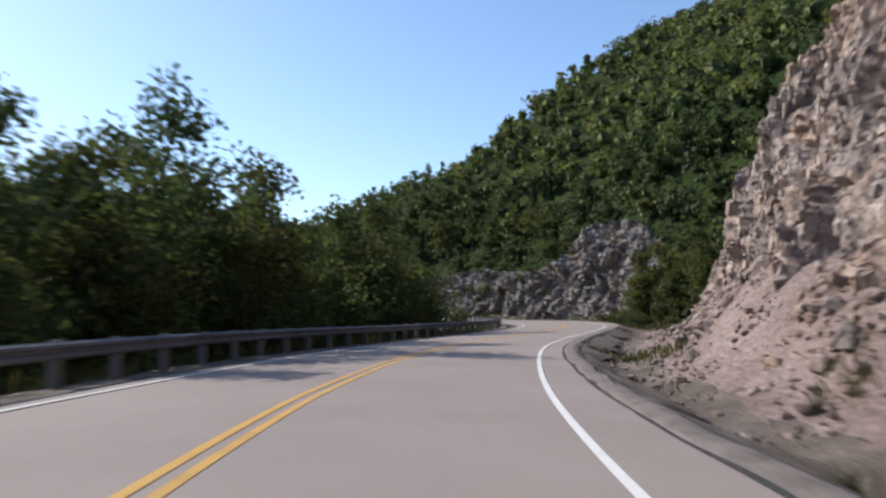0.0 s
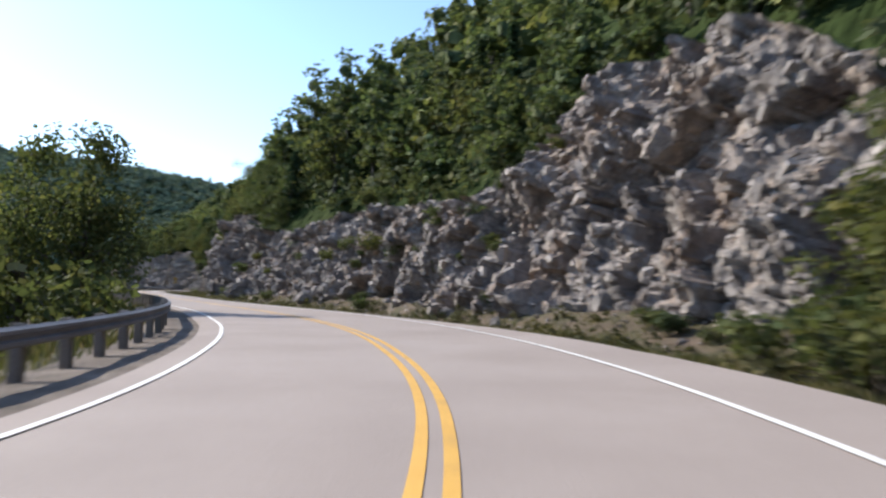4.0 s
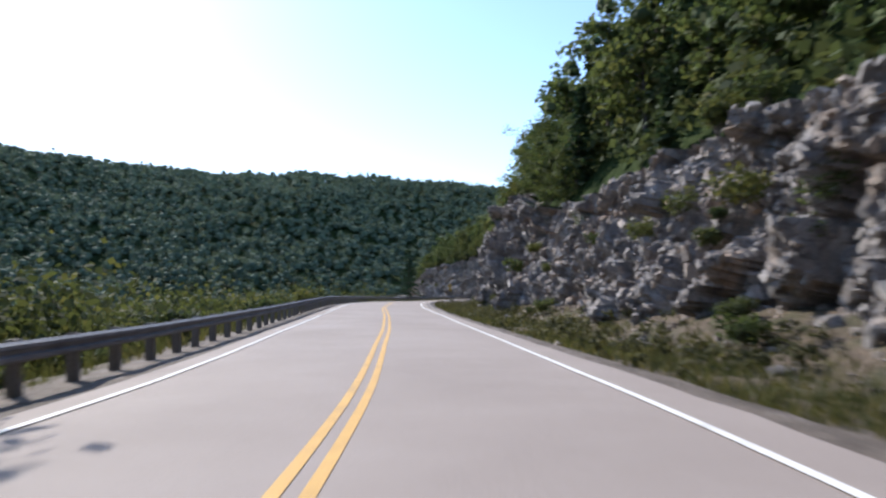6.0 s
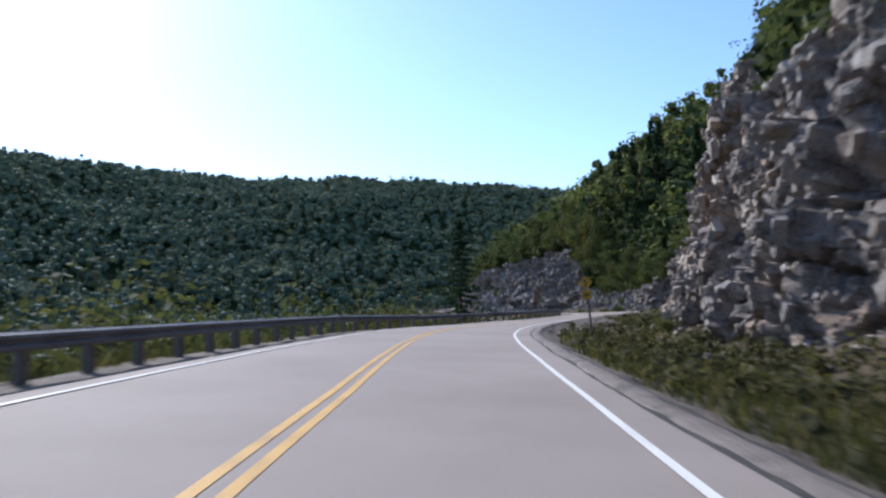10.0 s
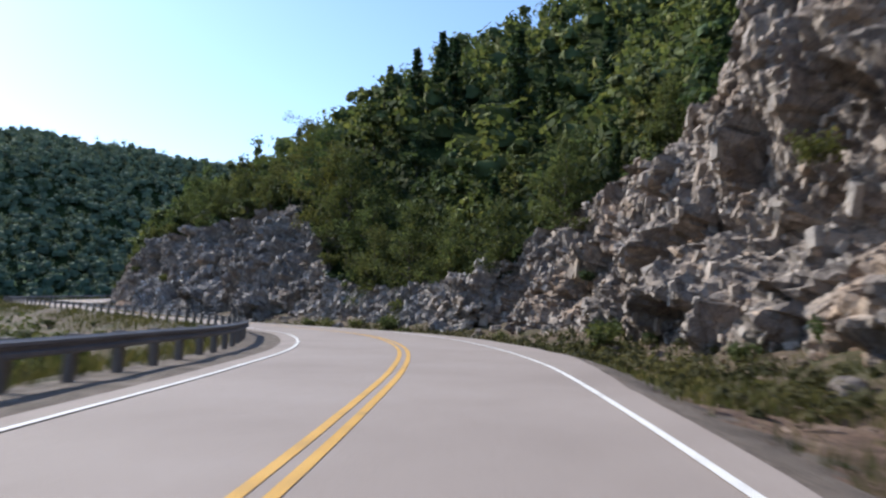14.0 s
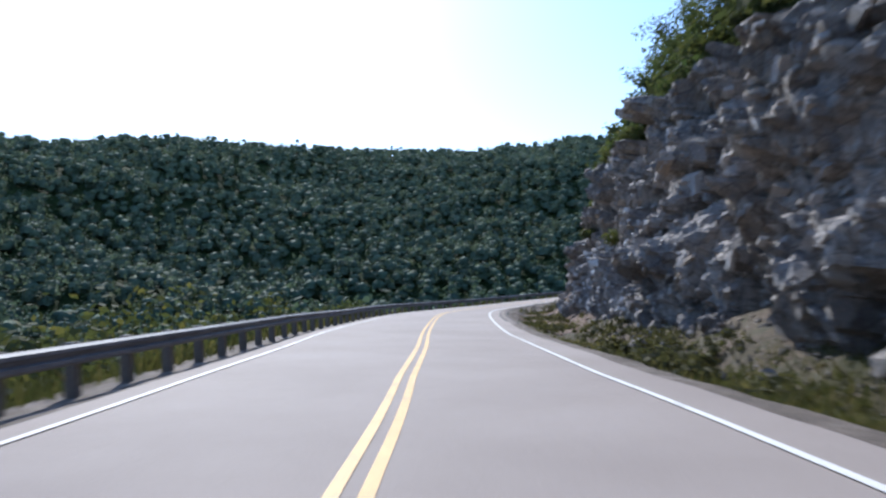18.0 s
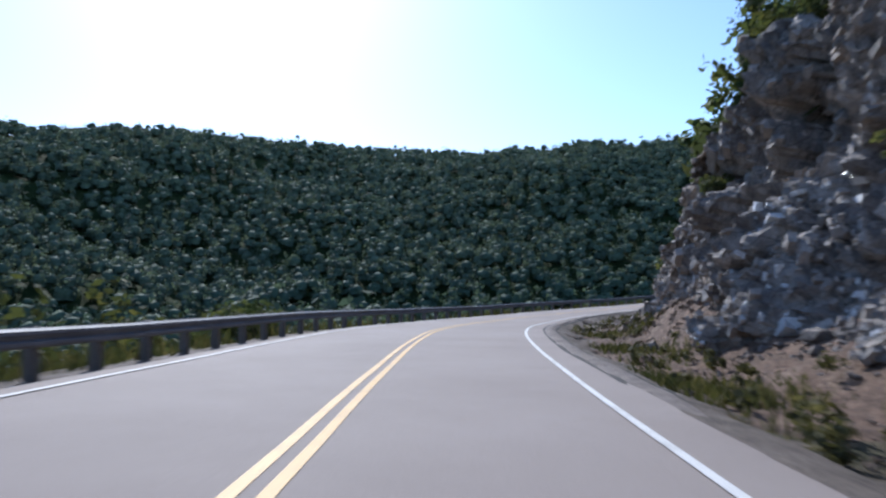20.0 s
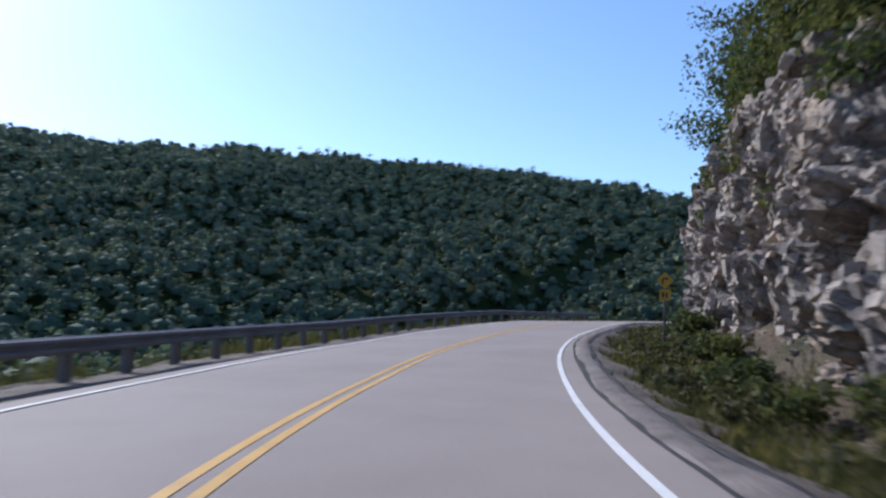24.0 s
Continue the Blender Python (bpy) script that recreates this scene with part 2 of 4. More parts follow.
def ground_height(x, y):
    """Height of the land at places of the plan."""
    x, y = np.ravel(np.asarray(x, float)), np.ravel(np.asarray(y, float))
    s, lat = road_place(x, y)
    p = np.stack([x, y, 0 * x], 1)
    bumps = fbm(p / 40, 3, 5) * 3
    h, f = face_height(s), foot(s)
    top = f + h * lean(s) + 1.5
    up = np.clip(lat - top, 0, None)
    steep = hill_steep(s)
    hill = h - 0.9 + 130 * (1 - np.exp(-up * steep / 130)) + bumps * np.clip(up / 25, 0, 1)
    right = np.where(lat < f + 0.5, -0.8, np.where(lat < top, -0.8 + (hill + 0.2) * np.clip((lat - f - 1.5) / (top - f), 0, 1), hill))
    d = -lat
    left = -0.7 - 22 * (1 - np.exp(-np.clip(d - 6, 0, None) * 0.5 / 22)) + bumps * np.clip((d - 12) / 25, 0, 1) * 0.6
    dr, rh = np.full(len(x), 1e9), np.zeros(len(x))
    for a in range(0, len(x), 4000):
        dd = (x[a:a + 4000, None] - RIDGE[:, 0]) ** 2 + (y[a:a + 4000, None] - RIDGE[:, 1]) ** 2
        j = dd.argmin(1)
        dr[a:a + 4000], rh[a:a + 4000] = np.sqrt(dd.min(1)), RIDGE_H[j]
    far_side = np.exp(-(dr / (60 + 1.25 * rh)) ** 2)
    behind = np.clip((d - 700) / 300, 0, 1)
    folds = fbm(p / 150, 3, 15)
    opp = rh * np.maximum(far_side * (1 + .16 * folds * (1 - far_side) * 2), behind * 0.45) + bumps * .8 * np.clip((d - 120) / 100, 0, 1)
    left = left + opp * np.clip((d - 60) / 120, 0, 1)
    return np.where(lat >= 0, right, left) + np.interp(s, BANK_S, RISE) * np.exp(-np.abs(lat) / 120)


# ---- materials ----
def material(name, rough=0.9, metal=0.0):
    m = bpy.data.materials.new(name)
    m.use_nodes = True
    b = m.node_tree.nodes["Principled BSDF"]
    b.inputs["Roughness"].default_value, b.inputs["Metallic"].default_value = rough, metal
    return m, m.node_tree, b


def node(nt, kind, **sets):
    n = nt.nodes.new(kind)
    for k, v in sets.items():
        n.inputs[k.replace("_", " ")].default_value = v
    return n


def noise_of(nt, scale, detail=4, rough=0.55, stretch=None):
    co = nt.nodes.new("ShaderNodeTexCoord")
    n = node(nt, "ShaderNodeTexNoise", Scale=scale, Detail=detail, Roughness=rough)
    if stretch:
        mp = nt.nodes.new("ShaderNodeMapping")
        mp.inputs["Scale"].default_value = stretch
        nt.links.new(co.outputs["Object"], mp.inputs[0])
        nt.links.new(mp.outputs[0], n.inputs["Vector"])
    else:
        nt.links.new(co.outputs["Object"], n.inputs["Vector"])
    return n.outputs["Fac"]


def ramp(nt, fac, *stops):
    r = nt.nodes.new("ShaderNodeValToRGB")
    e = r.color_ramp.elements
    while len(e) < len(stops):
        e.new(0.5)
    for el, (at, col) in zip(e, stops):
        el.position, el.color = at, (*col, 1)
    nt.links.new(fac, r.inputs[0])
    return r.outputs[0]


def mixed(nt, fac, a, b, how="MIX"):
    m = nt.nodes.new("ShaderNodeMix")
    m.data_type, m.blend_type = "RGBA", how
    for sock, v in ((m.inputs[0], fac), (m.inputs[6], a), (m.inputs[7], b)):
        if isinstance(v, bpy.types.NodeSocket):
            nt.links.new(v, sock)
        else:
            sock.default_value = v if isinstance(v, (int, float)) else (*v, 1)
    return m.outputs[2]


def bumped(nt, b, height, strength, distance):
    n = node(nt, "ShaderNodeBump", Strength=strength, Distance=distance)
    nt.links.new(height, n.inputs["Height"])
    nt.links.new(n.outputs[0], b.inputs["Normal"])


def surface(name, scale, stops, fine=40.0, fine_stops=None, rough=0.9, bump=0.4, depth=0.02, bump_scale=None, stretch=None, metal=0.0, gloss=0.3):
    """A mottled surface: colours by a broad noise, a fine grain over it, and relief."""
    m, nt, b = material(name, rough, metal)
    col = ramp(nt, noise_of(nt, scale, 5, 0.6, stretch), *stops)
    grain = ramp(nt, noise_of(nt, fine, 3, 0.6), *(fine_stops or ((0.3, (.72, .72, .72)), (0.7, (1.15, 1.15, 1.15)))))
    nt.links.new(mixed(nt, 1.0, col, grain, "MULTIPLY"), b.inputs["Base Color"])
    b.inputs["Specular IOR Level"].default_value = gloss
    bumped(nt, b, noise_of(nt, bump_scale or fine, 5, 0.65), bump, depth)
    return m


def leaf_material(name, dark, light, warm, through=0.35, glow=(1.08, 1.1, .78)):
    m, nt, b = material(name, 0.8)
    geo = nt.nodes.new("ShaderNodeNewGeometry")
    info = nt.nodes.new("ShaderNodeObjectInfo")
    col = ramp(nt, geo.outputs["Random Per Island"], (0.0, dark), (0.65, light), (1.0, warm))
    tint = ramp(nt, info.outputs["Random"], (0.0, (.75, .85, .8)), (0.6, (1.02, 1.0, .92)), (1.0, (1.2, 1.08, .85)))
    broad = ramp(nt, noise_of(nt, 0.15, 3), (0.3, (.7, .75, .75)), (0.7, (1.25, 1.2, 1.05)))
    col = mixed(nt, 1.0, mixed(nt, 1.0, col, tint, "MULTIPLY"), broad, "MULTIPLY")
    nt.links.new(col, b.inputs["Base Color"])
    b.inputs["Specular IOR Level"].default_value = 0.15
    tr = nt.nodes.new("ShaderNodeBsdfTranslucent")
    nt.links.new(mixed(nt, 1.0, col, glow, "MULTIPLY"), tr.inputs[0])
    mix = node(nt, "ShaderNodeMixShader", Fac=through)
    nt.links.new(b.outputs[0], mix.inputs[1])
    nt.links.new(tr.outputs[0], mix.inputs[2])
    nt.links.new(mix.outputs[0], nt.nodes["Material Output"].inputs[0])
    return m


def rock_material(name, deep, mid, pale, rust, tall=.72):
    m, nt, b = material(name, 0.85)
    b.inputs["Specular IOR Level"].default_value = 0.35
    co = nt.nodes.new("ShaderNodeTexCoord")
    wob = node(nt, "ShaderNodeTexNoise", Scale=0.9, Detail=4)
    nt.links.new(co.outputs["Object"], wob.inputs["Vector"])
    place = nt.nodes.new("ShaderNodeMix")
    place.data_type, place.blend_type = "RGBA", "LINEAR_LIGHT"
    place.inputs[0].default_value = 0.16
    nt.links.new(co.outputs["Object"], place.inputs[6])
    nt.links.new(wob.outputs["Color"], place.inputs[7])

    def blocks(scale, feature):
        mp = nt.nodes.new("ShaderNodeMapping")
        mp.inputs["Rotation"].default_value = (.35, -.3, .4)
        mp.inputs["Scale"].default_value = (1, 1, tall)
        nt.links.new(place.outputs[2], mp.inputs[0])
        v = node(nt, "ShaderNodeTexVoronoi", Scale=scale)
        v.feature = feature
        if feature == "F1":
            v.distance = "CHEBYCHEV"
        nt.links.new(mp.outputs[0], v.inputs["Vector"])
        v.label = mp.name
        return v

    def facet(v):
        """Height of a tilted flat in every cell."""
        away = nt.nodes.new("ShaderNodeVectorMath")
        away.operation = "SUBTRACT"
        nt.links.new(nt.nodes[v.label].outputs[0], away.inputs[0])
        nt.links.new(v.outputs["Position"], away.inputs[1])
        tip = nt.nodes.new("ShaderNodeVectorMath")
        tip.operation = "SUBTRACT"
        nt.links.new(v.outputs["Color"], tip.inputs[0])
        tip.inputs[1].default_value = (.5, .5, .5)
        dot = nt.nodes.new("ShaderNodeVectorMath")
        dot.operation = "DOT_PRODUCT"
        nt.links.new(away.outputs[0], dot.inputs[0])
        nt.links.new(tip.outputs[0], dot.inputs[1])
        return dot.outputs["Value"]

    big, small = blocks(0.8, "F1"), blocks(2.3, "F1")
    seps = []
    for v in (big, small):
        sp = nt.nodes.new("ShaderNodeSeparateColor")
        nt.links.new(v.outputs["Color"], sp.inputs[0])
        seps.append(sp.outputs[0])
    col = mixed(nt, 0.5, ramp(nt, seps[0], (0.0, deep), (0.45, mid), (0.85, pale), (1.0, rust)), ramp(nt, noise_of(nt, 0.22, 4), (0.35, mid), (0.5, pale), (0.66, rust)))
    col = mixed(nt, 1.0, col, ramp(nt, seps[1], (0.0, (.74, .74, .76)), (0.6, (1.0, 1.0, 1.0)), (1.0, (1.28, 1.26, 1.22))), "MULTIPLY")
    crack = ramp(nt, blocks(1.5, "DISTANCE_TO_EDGE").outputs["Distance"], (0.0, (.5, .49, .49)), (0.035, (1, 1, 1)))
    streak = ramp(nt, noise_of(nt, 1.2, 6, 0.65, (1, 1, .35)), (0.3, (.68, .68, .7)), (0.6, (1.1, 1.08, 1.05)))
    grain = ramp(nt, noise_of(nt, 14, 5, 0.7), (0.32, (.65, .65, .66)), (0.68, (1.22, 1.2, 1.18)))
    for layer in (crack, streak, grain):
        col = mixed(nt, 1.0, col, layer, "MULTIPLY")
    nt.links.new(col, b.inputs["Base Color"])
    b0 = node(nt, "ShaderNodeBump", Strength=.45, Distance=.5)
    nt.links.new(facet(big), b0.inputs["Height"])
    b1 = node(nt, "ShaderNodeBump", Strength=.7, Distance=.6)
    nt.links.new(facet(small), b1.inputs["Height"])
    nt.links.new(b0.outputs[0], b1.inputs["Normal"])
    b15 = node(nt, "ShaderNodeBump", Strength=1.0, Distance=.9)
    nt.links.new(facet(blocks(5.5, "F1")), b15.inputs["Height"])
    nt.links.new(b1.outputs[0], b15.inputs["Normal"])
    b2 = node(nt, "ShaderNodeBump", Strength=0.9, Distance=0.1)
    nt.links.new(noise_of(nt, 6, 8, 0.72), b2.inputs["Height"])
    nt.links.new(b15.outputs[0], b2.inputs["Normal"])
    nt.links.new(b2.outputs[0], b.inputs["Normal"])
    return m


def block_material(name, deep, mid, pale, rust):
    """Broken blocks: each has its own shade, in patches of grey and rust, with a rough grain."""
    m, nt, b = material(name, 0.8)
    b.inputs["Specular IOR Level"].default_value = 0.4
    geo = nt.nodes.new("ShaderNodeNewGeometry")
    own = ramp(nt, geo.outputs["Random Per Island"], (0.0, deep), (0.3, mid), (0.75, pale), (0.9, mid), (1.0, rust))
    col = mixed(nt, 0.45, own, ramp(nt, noise_of(nt, 0.25, 4), (0.36, mid), (0.5, pale), (0.64, rust)))
    stain = ramp(nt, noise_of(nt, 1.6, 6, 0.65, (1, 1, .4)), (0.3, (.66, .66, .68)), (0.6, (1.12, 1.1, 1.07)))
    grain = ramp(nt, noise_of(nt, 13, 5, 0.7), (0.32, (.68, .68, .69)), (0.68, (1.22, 1.2, 1.18)))
    for layer in (stain, grain):
        col = mixed(nt, 1.0, col, layer, "MULTIPLY")
    nt.links.new(col, b.inputs["Base Color"])
    bumped(nt, b, noise_of(nt, 5, 8, 0.72), 0.8, 0.1)
    return m


asphalt = surface("asphalt", 0.25, ((.3, (.252, .207, .18)), (.55, (.292, .243, .212)), (.75, (.318, .268, .237))), fine=90, rough=0.85, bump=0.25, depth=0.006)
old_asphalt = surface("broken_asphalt", 2.2, ((.3, (.12, .1, .088)), (.45, (.2, .168, .15)), (.7, (.27, .23, .205))), fine=22, fine_stops=((.3, (.55, .54, .53)), (.7, (1.3, 1.28, 1.25))), bump=0.9, depth=0.05)
joint_dirt = surface("joint_dirt", 3.0, ((.3, (.03, .028, .026)), (.6, (.06, .055, .05)), (.8, (.1, .09, .085))), fine=30, bump=0.6, depth=0.02)
white_paint = surface("white_paint", 2.0, ((.28, (.5, .48, .45)), (.45, (.68, .66, .62)), (.7, (.74, .72, .68))), fine=60, rough=0.7, bump=0.1, depth=0.003)
yellow_paint = surface("yellow_paint", 2.0, ((.28, (.38, .24, .08)), (.45, (.56, .315, .065)), (.7, (.62, .36, .08))), fine=60, rough=0.6, bump=0.1, depth=0.003)
gravel_mat = surface("gravel", 1.2, ((.3, (.085, .068, .055)), (.5, (.14, .114, .094)), (.7, (.205, .17, .144))), fine=24, fine_stops=((.32, (.4, .39, .38)), (.5, (1, .98, .95)), (.7, (1.6, 1.55, 1.5))), bump=0.9, depth=0.05)
earth_mat = surface("earth_and_grass", 0.6, ((.36, (.12, .088, .064)), (.5, (.1, .078, .05)), (.6, (.07, .064, .032)), (.75, (.055, .055, .024))), fine=12, fine_stops=((.3, (.4, .4, .4)), (.5, (.95, .93, .9)), (.7, (1.65, 1.55, 1.4))), bump=1.0, depth=0.1)
talus_rose = surface("rose_rubble", 0.4, ((.3, (.17, .124, .106)), (.5, (.255, .19, .165)), (.7, (.335, .262, .23))), fine=9, fine_stops=((.32, (.5, .48, .5)), (.5, (1, .98, .97)), (.68, (1.5, 1.45, 1.42))), bump=1.0, depth=0.12)
talus_rust = surface("rust_rubble", 0.8, ((.3, (.085, .057, .04)), (.5, (.155, .1, .069)), (.7, (.215, .155, .112))), fine=9, fine_stops=((.32, (.45, .43, .45)), (.5, (1, .98, .97)), (.68, (1.5, 1.45, 1.42))), bump=1.0, depth=0.12)
forest_floor = surface("forest_floor", 0.08, ((.35, (.022, .034, .012)), (.55, (.035, .05, .016)), (.7, (.055, .055, .025))), fine=1.2, bump=0.6, depth=0.3, gloss=0.03)
ROSE = ((.17, .134, .118), (.3, .24, .208), (.43, .36, .315), (.4, .265, .18))
GREY = ((.115, .103, .095), (.24, .217, .2), (.4, .368, .338), (.35, .25, .172))
TAN = ((.13, .112, .096), (.265, .228, .195), (.43, .385, .335), (.42, .3, .195))
PALE = ((.15, .137, .127), (.295, .271, .25), (.47, .436, .402), (.36, .28, .205))
rock_rose = rock_material("rose_rock", *ROSE)
# next three darker than their blocks: shade of the gaps put into the colour
rock_grey = rock_material("grey_rock", (.095, .085, .078), (.19, .17, .154), (.32, .29, .265), (.3, .21, .145), .6)
rock_tan = rock_material("tan_rock", (.105, .09, .077), (.215, .182, .154), (.37, .32, .275), (.36, .245, .155), .95)
rock_pale = rock_material("pale_rock", (.125, .114, .106), (.24, .22, .203), (.4, .37, .342), (.32, .25, .18), .9)
block_rose, block_grey = block_material("rose_blocks", *ROSE), block_material("grey_blocks", *GREY)
block_sand = block_material("sand_blocks", (.17, .145, .124), (.31, .268, .23), (.46, .41, .36), (.42, .3, .2))
block_tan, block_pale = block_material("tan_blocks", *TAN), block_material("pale_blocks", *PALE)
# near-white base colour stands in for sun glints on flat rock
pale_rock = surface("pale_quartz", 2.0, ((.3, (.5, .49, .48)), (.6, (.66, .65, .64)), (.8, (.75, .74, .73))), fine=20, rough=.3, bump=.5, depth=.03, gloss=.8)
rock_sand = rock_material("sand_rock", (.15, .127, .108), (.28, .24, .205), (.42, .37, .32), (.4, .29, .19), .8)
rock_brown = rock_material("brown_rubble", (.12, .088, .066), (.22, .162, .122), (.37, .285, .215), (.32, .21, .13))
steel = surface("galvanised_steel", 1.0, ((.3, (.11, .112, .125)), (.7, (.19, .192, .21))), fine=30, rough=0.68, bump=0.15, depth=0.004, metal=0.2)
post_wood = surface("weathered_wood", 3.0, ((.3, (.11, .1, .09)), (.7, (.21, .19, .17))), fine=30, bump=0.5, depth=0.01, stretch=(1, 1, .1))
bark = surface("bark", 2.0, ((.3, (.06, .05, .042)), (.7, (.16, .14, .12))), fine=20, bump=0.8, depth=0.03, stretch=(1, 1, .2))
leaf_green = leaf_material("broad_leaves", (.066, .09, .046), (.1, .13, .06), (.14, .152, .07), 0.45)
leaf_olive = leaf_material("olive_leaves", (.066, .08, .038), (.105, .122, .052), (.155, .148, .064), 0.42)
leaf_dull = leaf_material("dull_leaves", (.05, .066, .038), (.08, .1, .052), (.115, .12, .06), 0.35)
leaf_needle = leaf_material("needles", (.03, .052, .034), (.052, .084, .05), (.07, .1, .052), 0.3)
# distance haze is put into these colours: paler and greyer than near leaves
leaf_hazed = leaf_material("far_leaves", (.09, .116, .088), (.106, .136, .098), (.12, .148, .104), 0.45, (1.0, 1.03, .95))
grass_mat = leaf_material("grass_blades", (.05, .06, .028), (.09, .094, .042), (.17, .145, .08), 0.35)


# ---- ground ----
def spread(lo, hi, step, far):
    mid = list(np.arange(lo, hi + 0.1, step))
    out, d, p = [], step, hi
    while p < far:
        d *= 1.35
        p += d
        out.append(p)
    low, d, p = [], step, lo
    while p > -far:
        d *= 1.35
        p -= d
        low.append(p)
    return np.array(low[::-1] + mid + out)


gx, gy = spread(-820, 160, 5.0, 4200), spread(-120, 1120, 5.0, 4200)
GX, GY = np.meshgrid(gx, gy, indexing="ij")
GZ = ground_height(GX, GY)
GS, GL = road_place(GX, GY)
# the land is cut away behind the rock face, which has a mesh of its own
GZ = np.where((GL > 0) & (GL < foot(GS) + face_height(GS) * lean(GS) + 6.0), np.minimum(GZ, -2.0), GZ)
ground = new("ground", mesh_of("ground", np.stack([GX.ravel(), GY.ravel(), GZ], 1), sheet(len(gx), len(gy)), forest_floor, True))
tagged(ground, "dark green forest floor on steep valley sides", "ground", kind="structure")


def strip(name, s, lats, heights, mat, rough_z=0.0, seed=0, smooth=True, rag=0.0, beyond=None):
    """A band along the road: heights at distances lats to the right, with some unevenness."""
    s, lats = np.asarray(s, float), np.asarray(lats, float)
    S, L = np.meshgrid(s, lats, indexing="ij")
    Z = np.broadcast_to(np.asarray(heights, float), S.shape).copy() if not callable(heights) else heights(S, L)
    if rag:
        wob = fbm(np.stack([s / 1.3, 0 * s, 0 * s + seed], 1), 3, seed) * rag
        L = L.copy()
        L[:, -1] += wob * np.sign(lats[-1] - lats[0])
    if beyond is not None:
        L = L + beyond(S)
    x, y = at_road(S.ravel(), L.ravel())
    z = Z.ravel() + fall(S.ravel(), L.ravel())
    if rough_z:
        z = z + fbm(np.stack([x, y, 0 * x], 1) / 0.9, 4, seed) * rough_z
    return new(name, mesh_of(name, np.stack([x, y, z], 1), sheet(len(s), len(lats)), mat, smooth))


ss = np.arange(S_START, S_END, 0.5)
# the lanes are wider on the inside of bends: how far the painted lines lie to the right of their usual place
LINE_S = np.arange(-4, 417, 7.0)
MID_O = [-0.19, -0.32, -0.45, -0.36, -0.01, 0.16, 0.34, 0.52, 0.67, 0.76, 0.74, 0.56, 0.33, 0.13, -0.08, -0.21, -0.19, -0.17, -0.04, 0.01, 0.01, -0.04, -0.13, -0.1, -0.06, -0.15, -0.37, -0.59, -0.69, -0.55, -0.1, 0.14, 0.22, 0.23, 0.28, 0.32, 0.4, 0.47, 0.46, 0.34, 0.1, -0.13, -0.27, -0.28, -0.16, -0.11, -0.08, -0.16, -0.32, -0.41, -0.21, -0.02, 0.13, 0.14, 0.09, 0.11, 0.1, 0.08, 0.05, 0.03, 0]
LEFT_O = [-1.08, -0.68, -0.25, 0.08, 0.29, 0.59, 0.75, 0.77, 0.72, 0.63, 0.52, 0.4, 0.2, -0, -0.12, -0.09, -0.02, -0.13, -0.2, -0.18, -0.15, -0.1, -0.06, -0.14, -0.19, -0.19, -0.12, -0.02, 0.09, 0.18, 0.23, 0.42, 0.57, 0.66, 0.56, 0.48, 0.47, 0.4, 0.28, 0.03, -0.1, -0.23, -0.4, -0.47, -0.47, -0.55, -0.61, -0.61, -0.54, -0.44, -0.34, -0.25, -0.03, 0.05, -0.01, -0.02, -0, 0.01, 0.03, 0.05, 0.06]
EDGE_O = [-0.58, -0.46, -0.35, -0.2, -0.03, 0.14, 0.31, 0.49, 0.63, 0.66, 0.52, 0.36, 0.3, 0.18, 0, -0.08, -0.22, -0.23, -0.21, -0.16, -0.14, -0.16, -0.17, -0.29, -0.27, -0.23, -0.28, -0.36, -0.4, -0.34, -0.14, -0, 0.06, 0.09, 0.16, 0.17, 0.14, 0.06, 0.02, -0.03, -0.1, -0.08, -0.24, -0.39, -0.41, -0.35, -0.27, -0.24, -0.29, -0.32, -0.26, -0.06, -0, -0.06, -0.04, 0.04, 0.12, 0.13, 0.1, 0.05, -0.01]
road = strip("road", ss, [-4.15, -3.6, -2, 0, 2, 3.6, 3.62], [-.03, 0, .005, .01, .005, 0, 0], asphalt, rag=0.04,
             beyond=lambda S: np.where(np.arange(7)[None, :] == 6, paved(S) - .12 + np.clip(np.interp(S, LINE_S, EDGE_O), 0, .3), np.where(np.arange(7)[None, :] < 2, np.interp(S, LINE_S, LEFT_O), 0)))
tagged(road, "pale grey worn asphalt of a two-lane mountain road", "road", kind="structure")
for name, lat, mat, lab, wide in (("edge_line", LANE - .06, white_paint, "white painted edge line on the asphalt", .105), ("edge_line", -LANE, white_paint, "white painted edge line on the asphalt", .105),
                            ("centre_line", .12, yellow_paint, "yellow painted line of the double centre line", .115), ("centre_line", -.12, yellow_paint, "yellow painted line of the double centre line", .115)):
    tagged(strip(name, ss, [lat - wide / 2, lat + wide / 2], [.016, .016], mat, beyond=(lambda S: np.interp(S, LINE_S, MID_O)) if name == "centre_line" else (lambda S: np.interp(S, LINE_S, EDGE_O if lat > 0 else LEFT_O))), lab, "road marking", "road lines", "structure")


def verge_right(S, L):
    f = foot(S)
    u = np.clip((L - 4.0) / (f - 4.0), 0, 1.4)
    heap = np.interp(S, [-70, 55, 68, 200, 212, 232, 250, 330, 345, 366, 376], [1.3, 1.3, 0, 0, .9, .9, 0, 0, .7, .7, 0]) * np.clip((u - .35) / .65, 0, 1.2) ** 1.2
    return fall(S, L) + heap - 0.1 - 0.55 * np.sin(np.clip(u, 0, 1) * math.pi * 0.9) ** 1.2 + np.clip(u - 0.75, 0, None) * 2.2


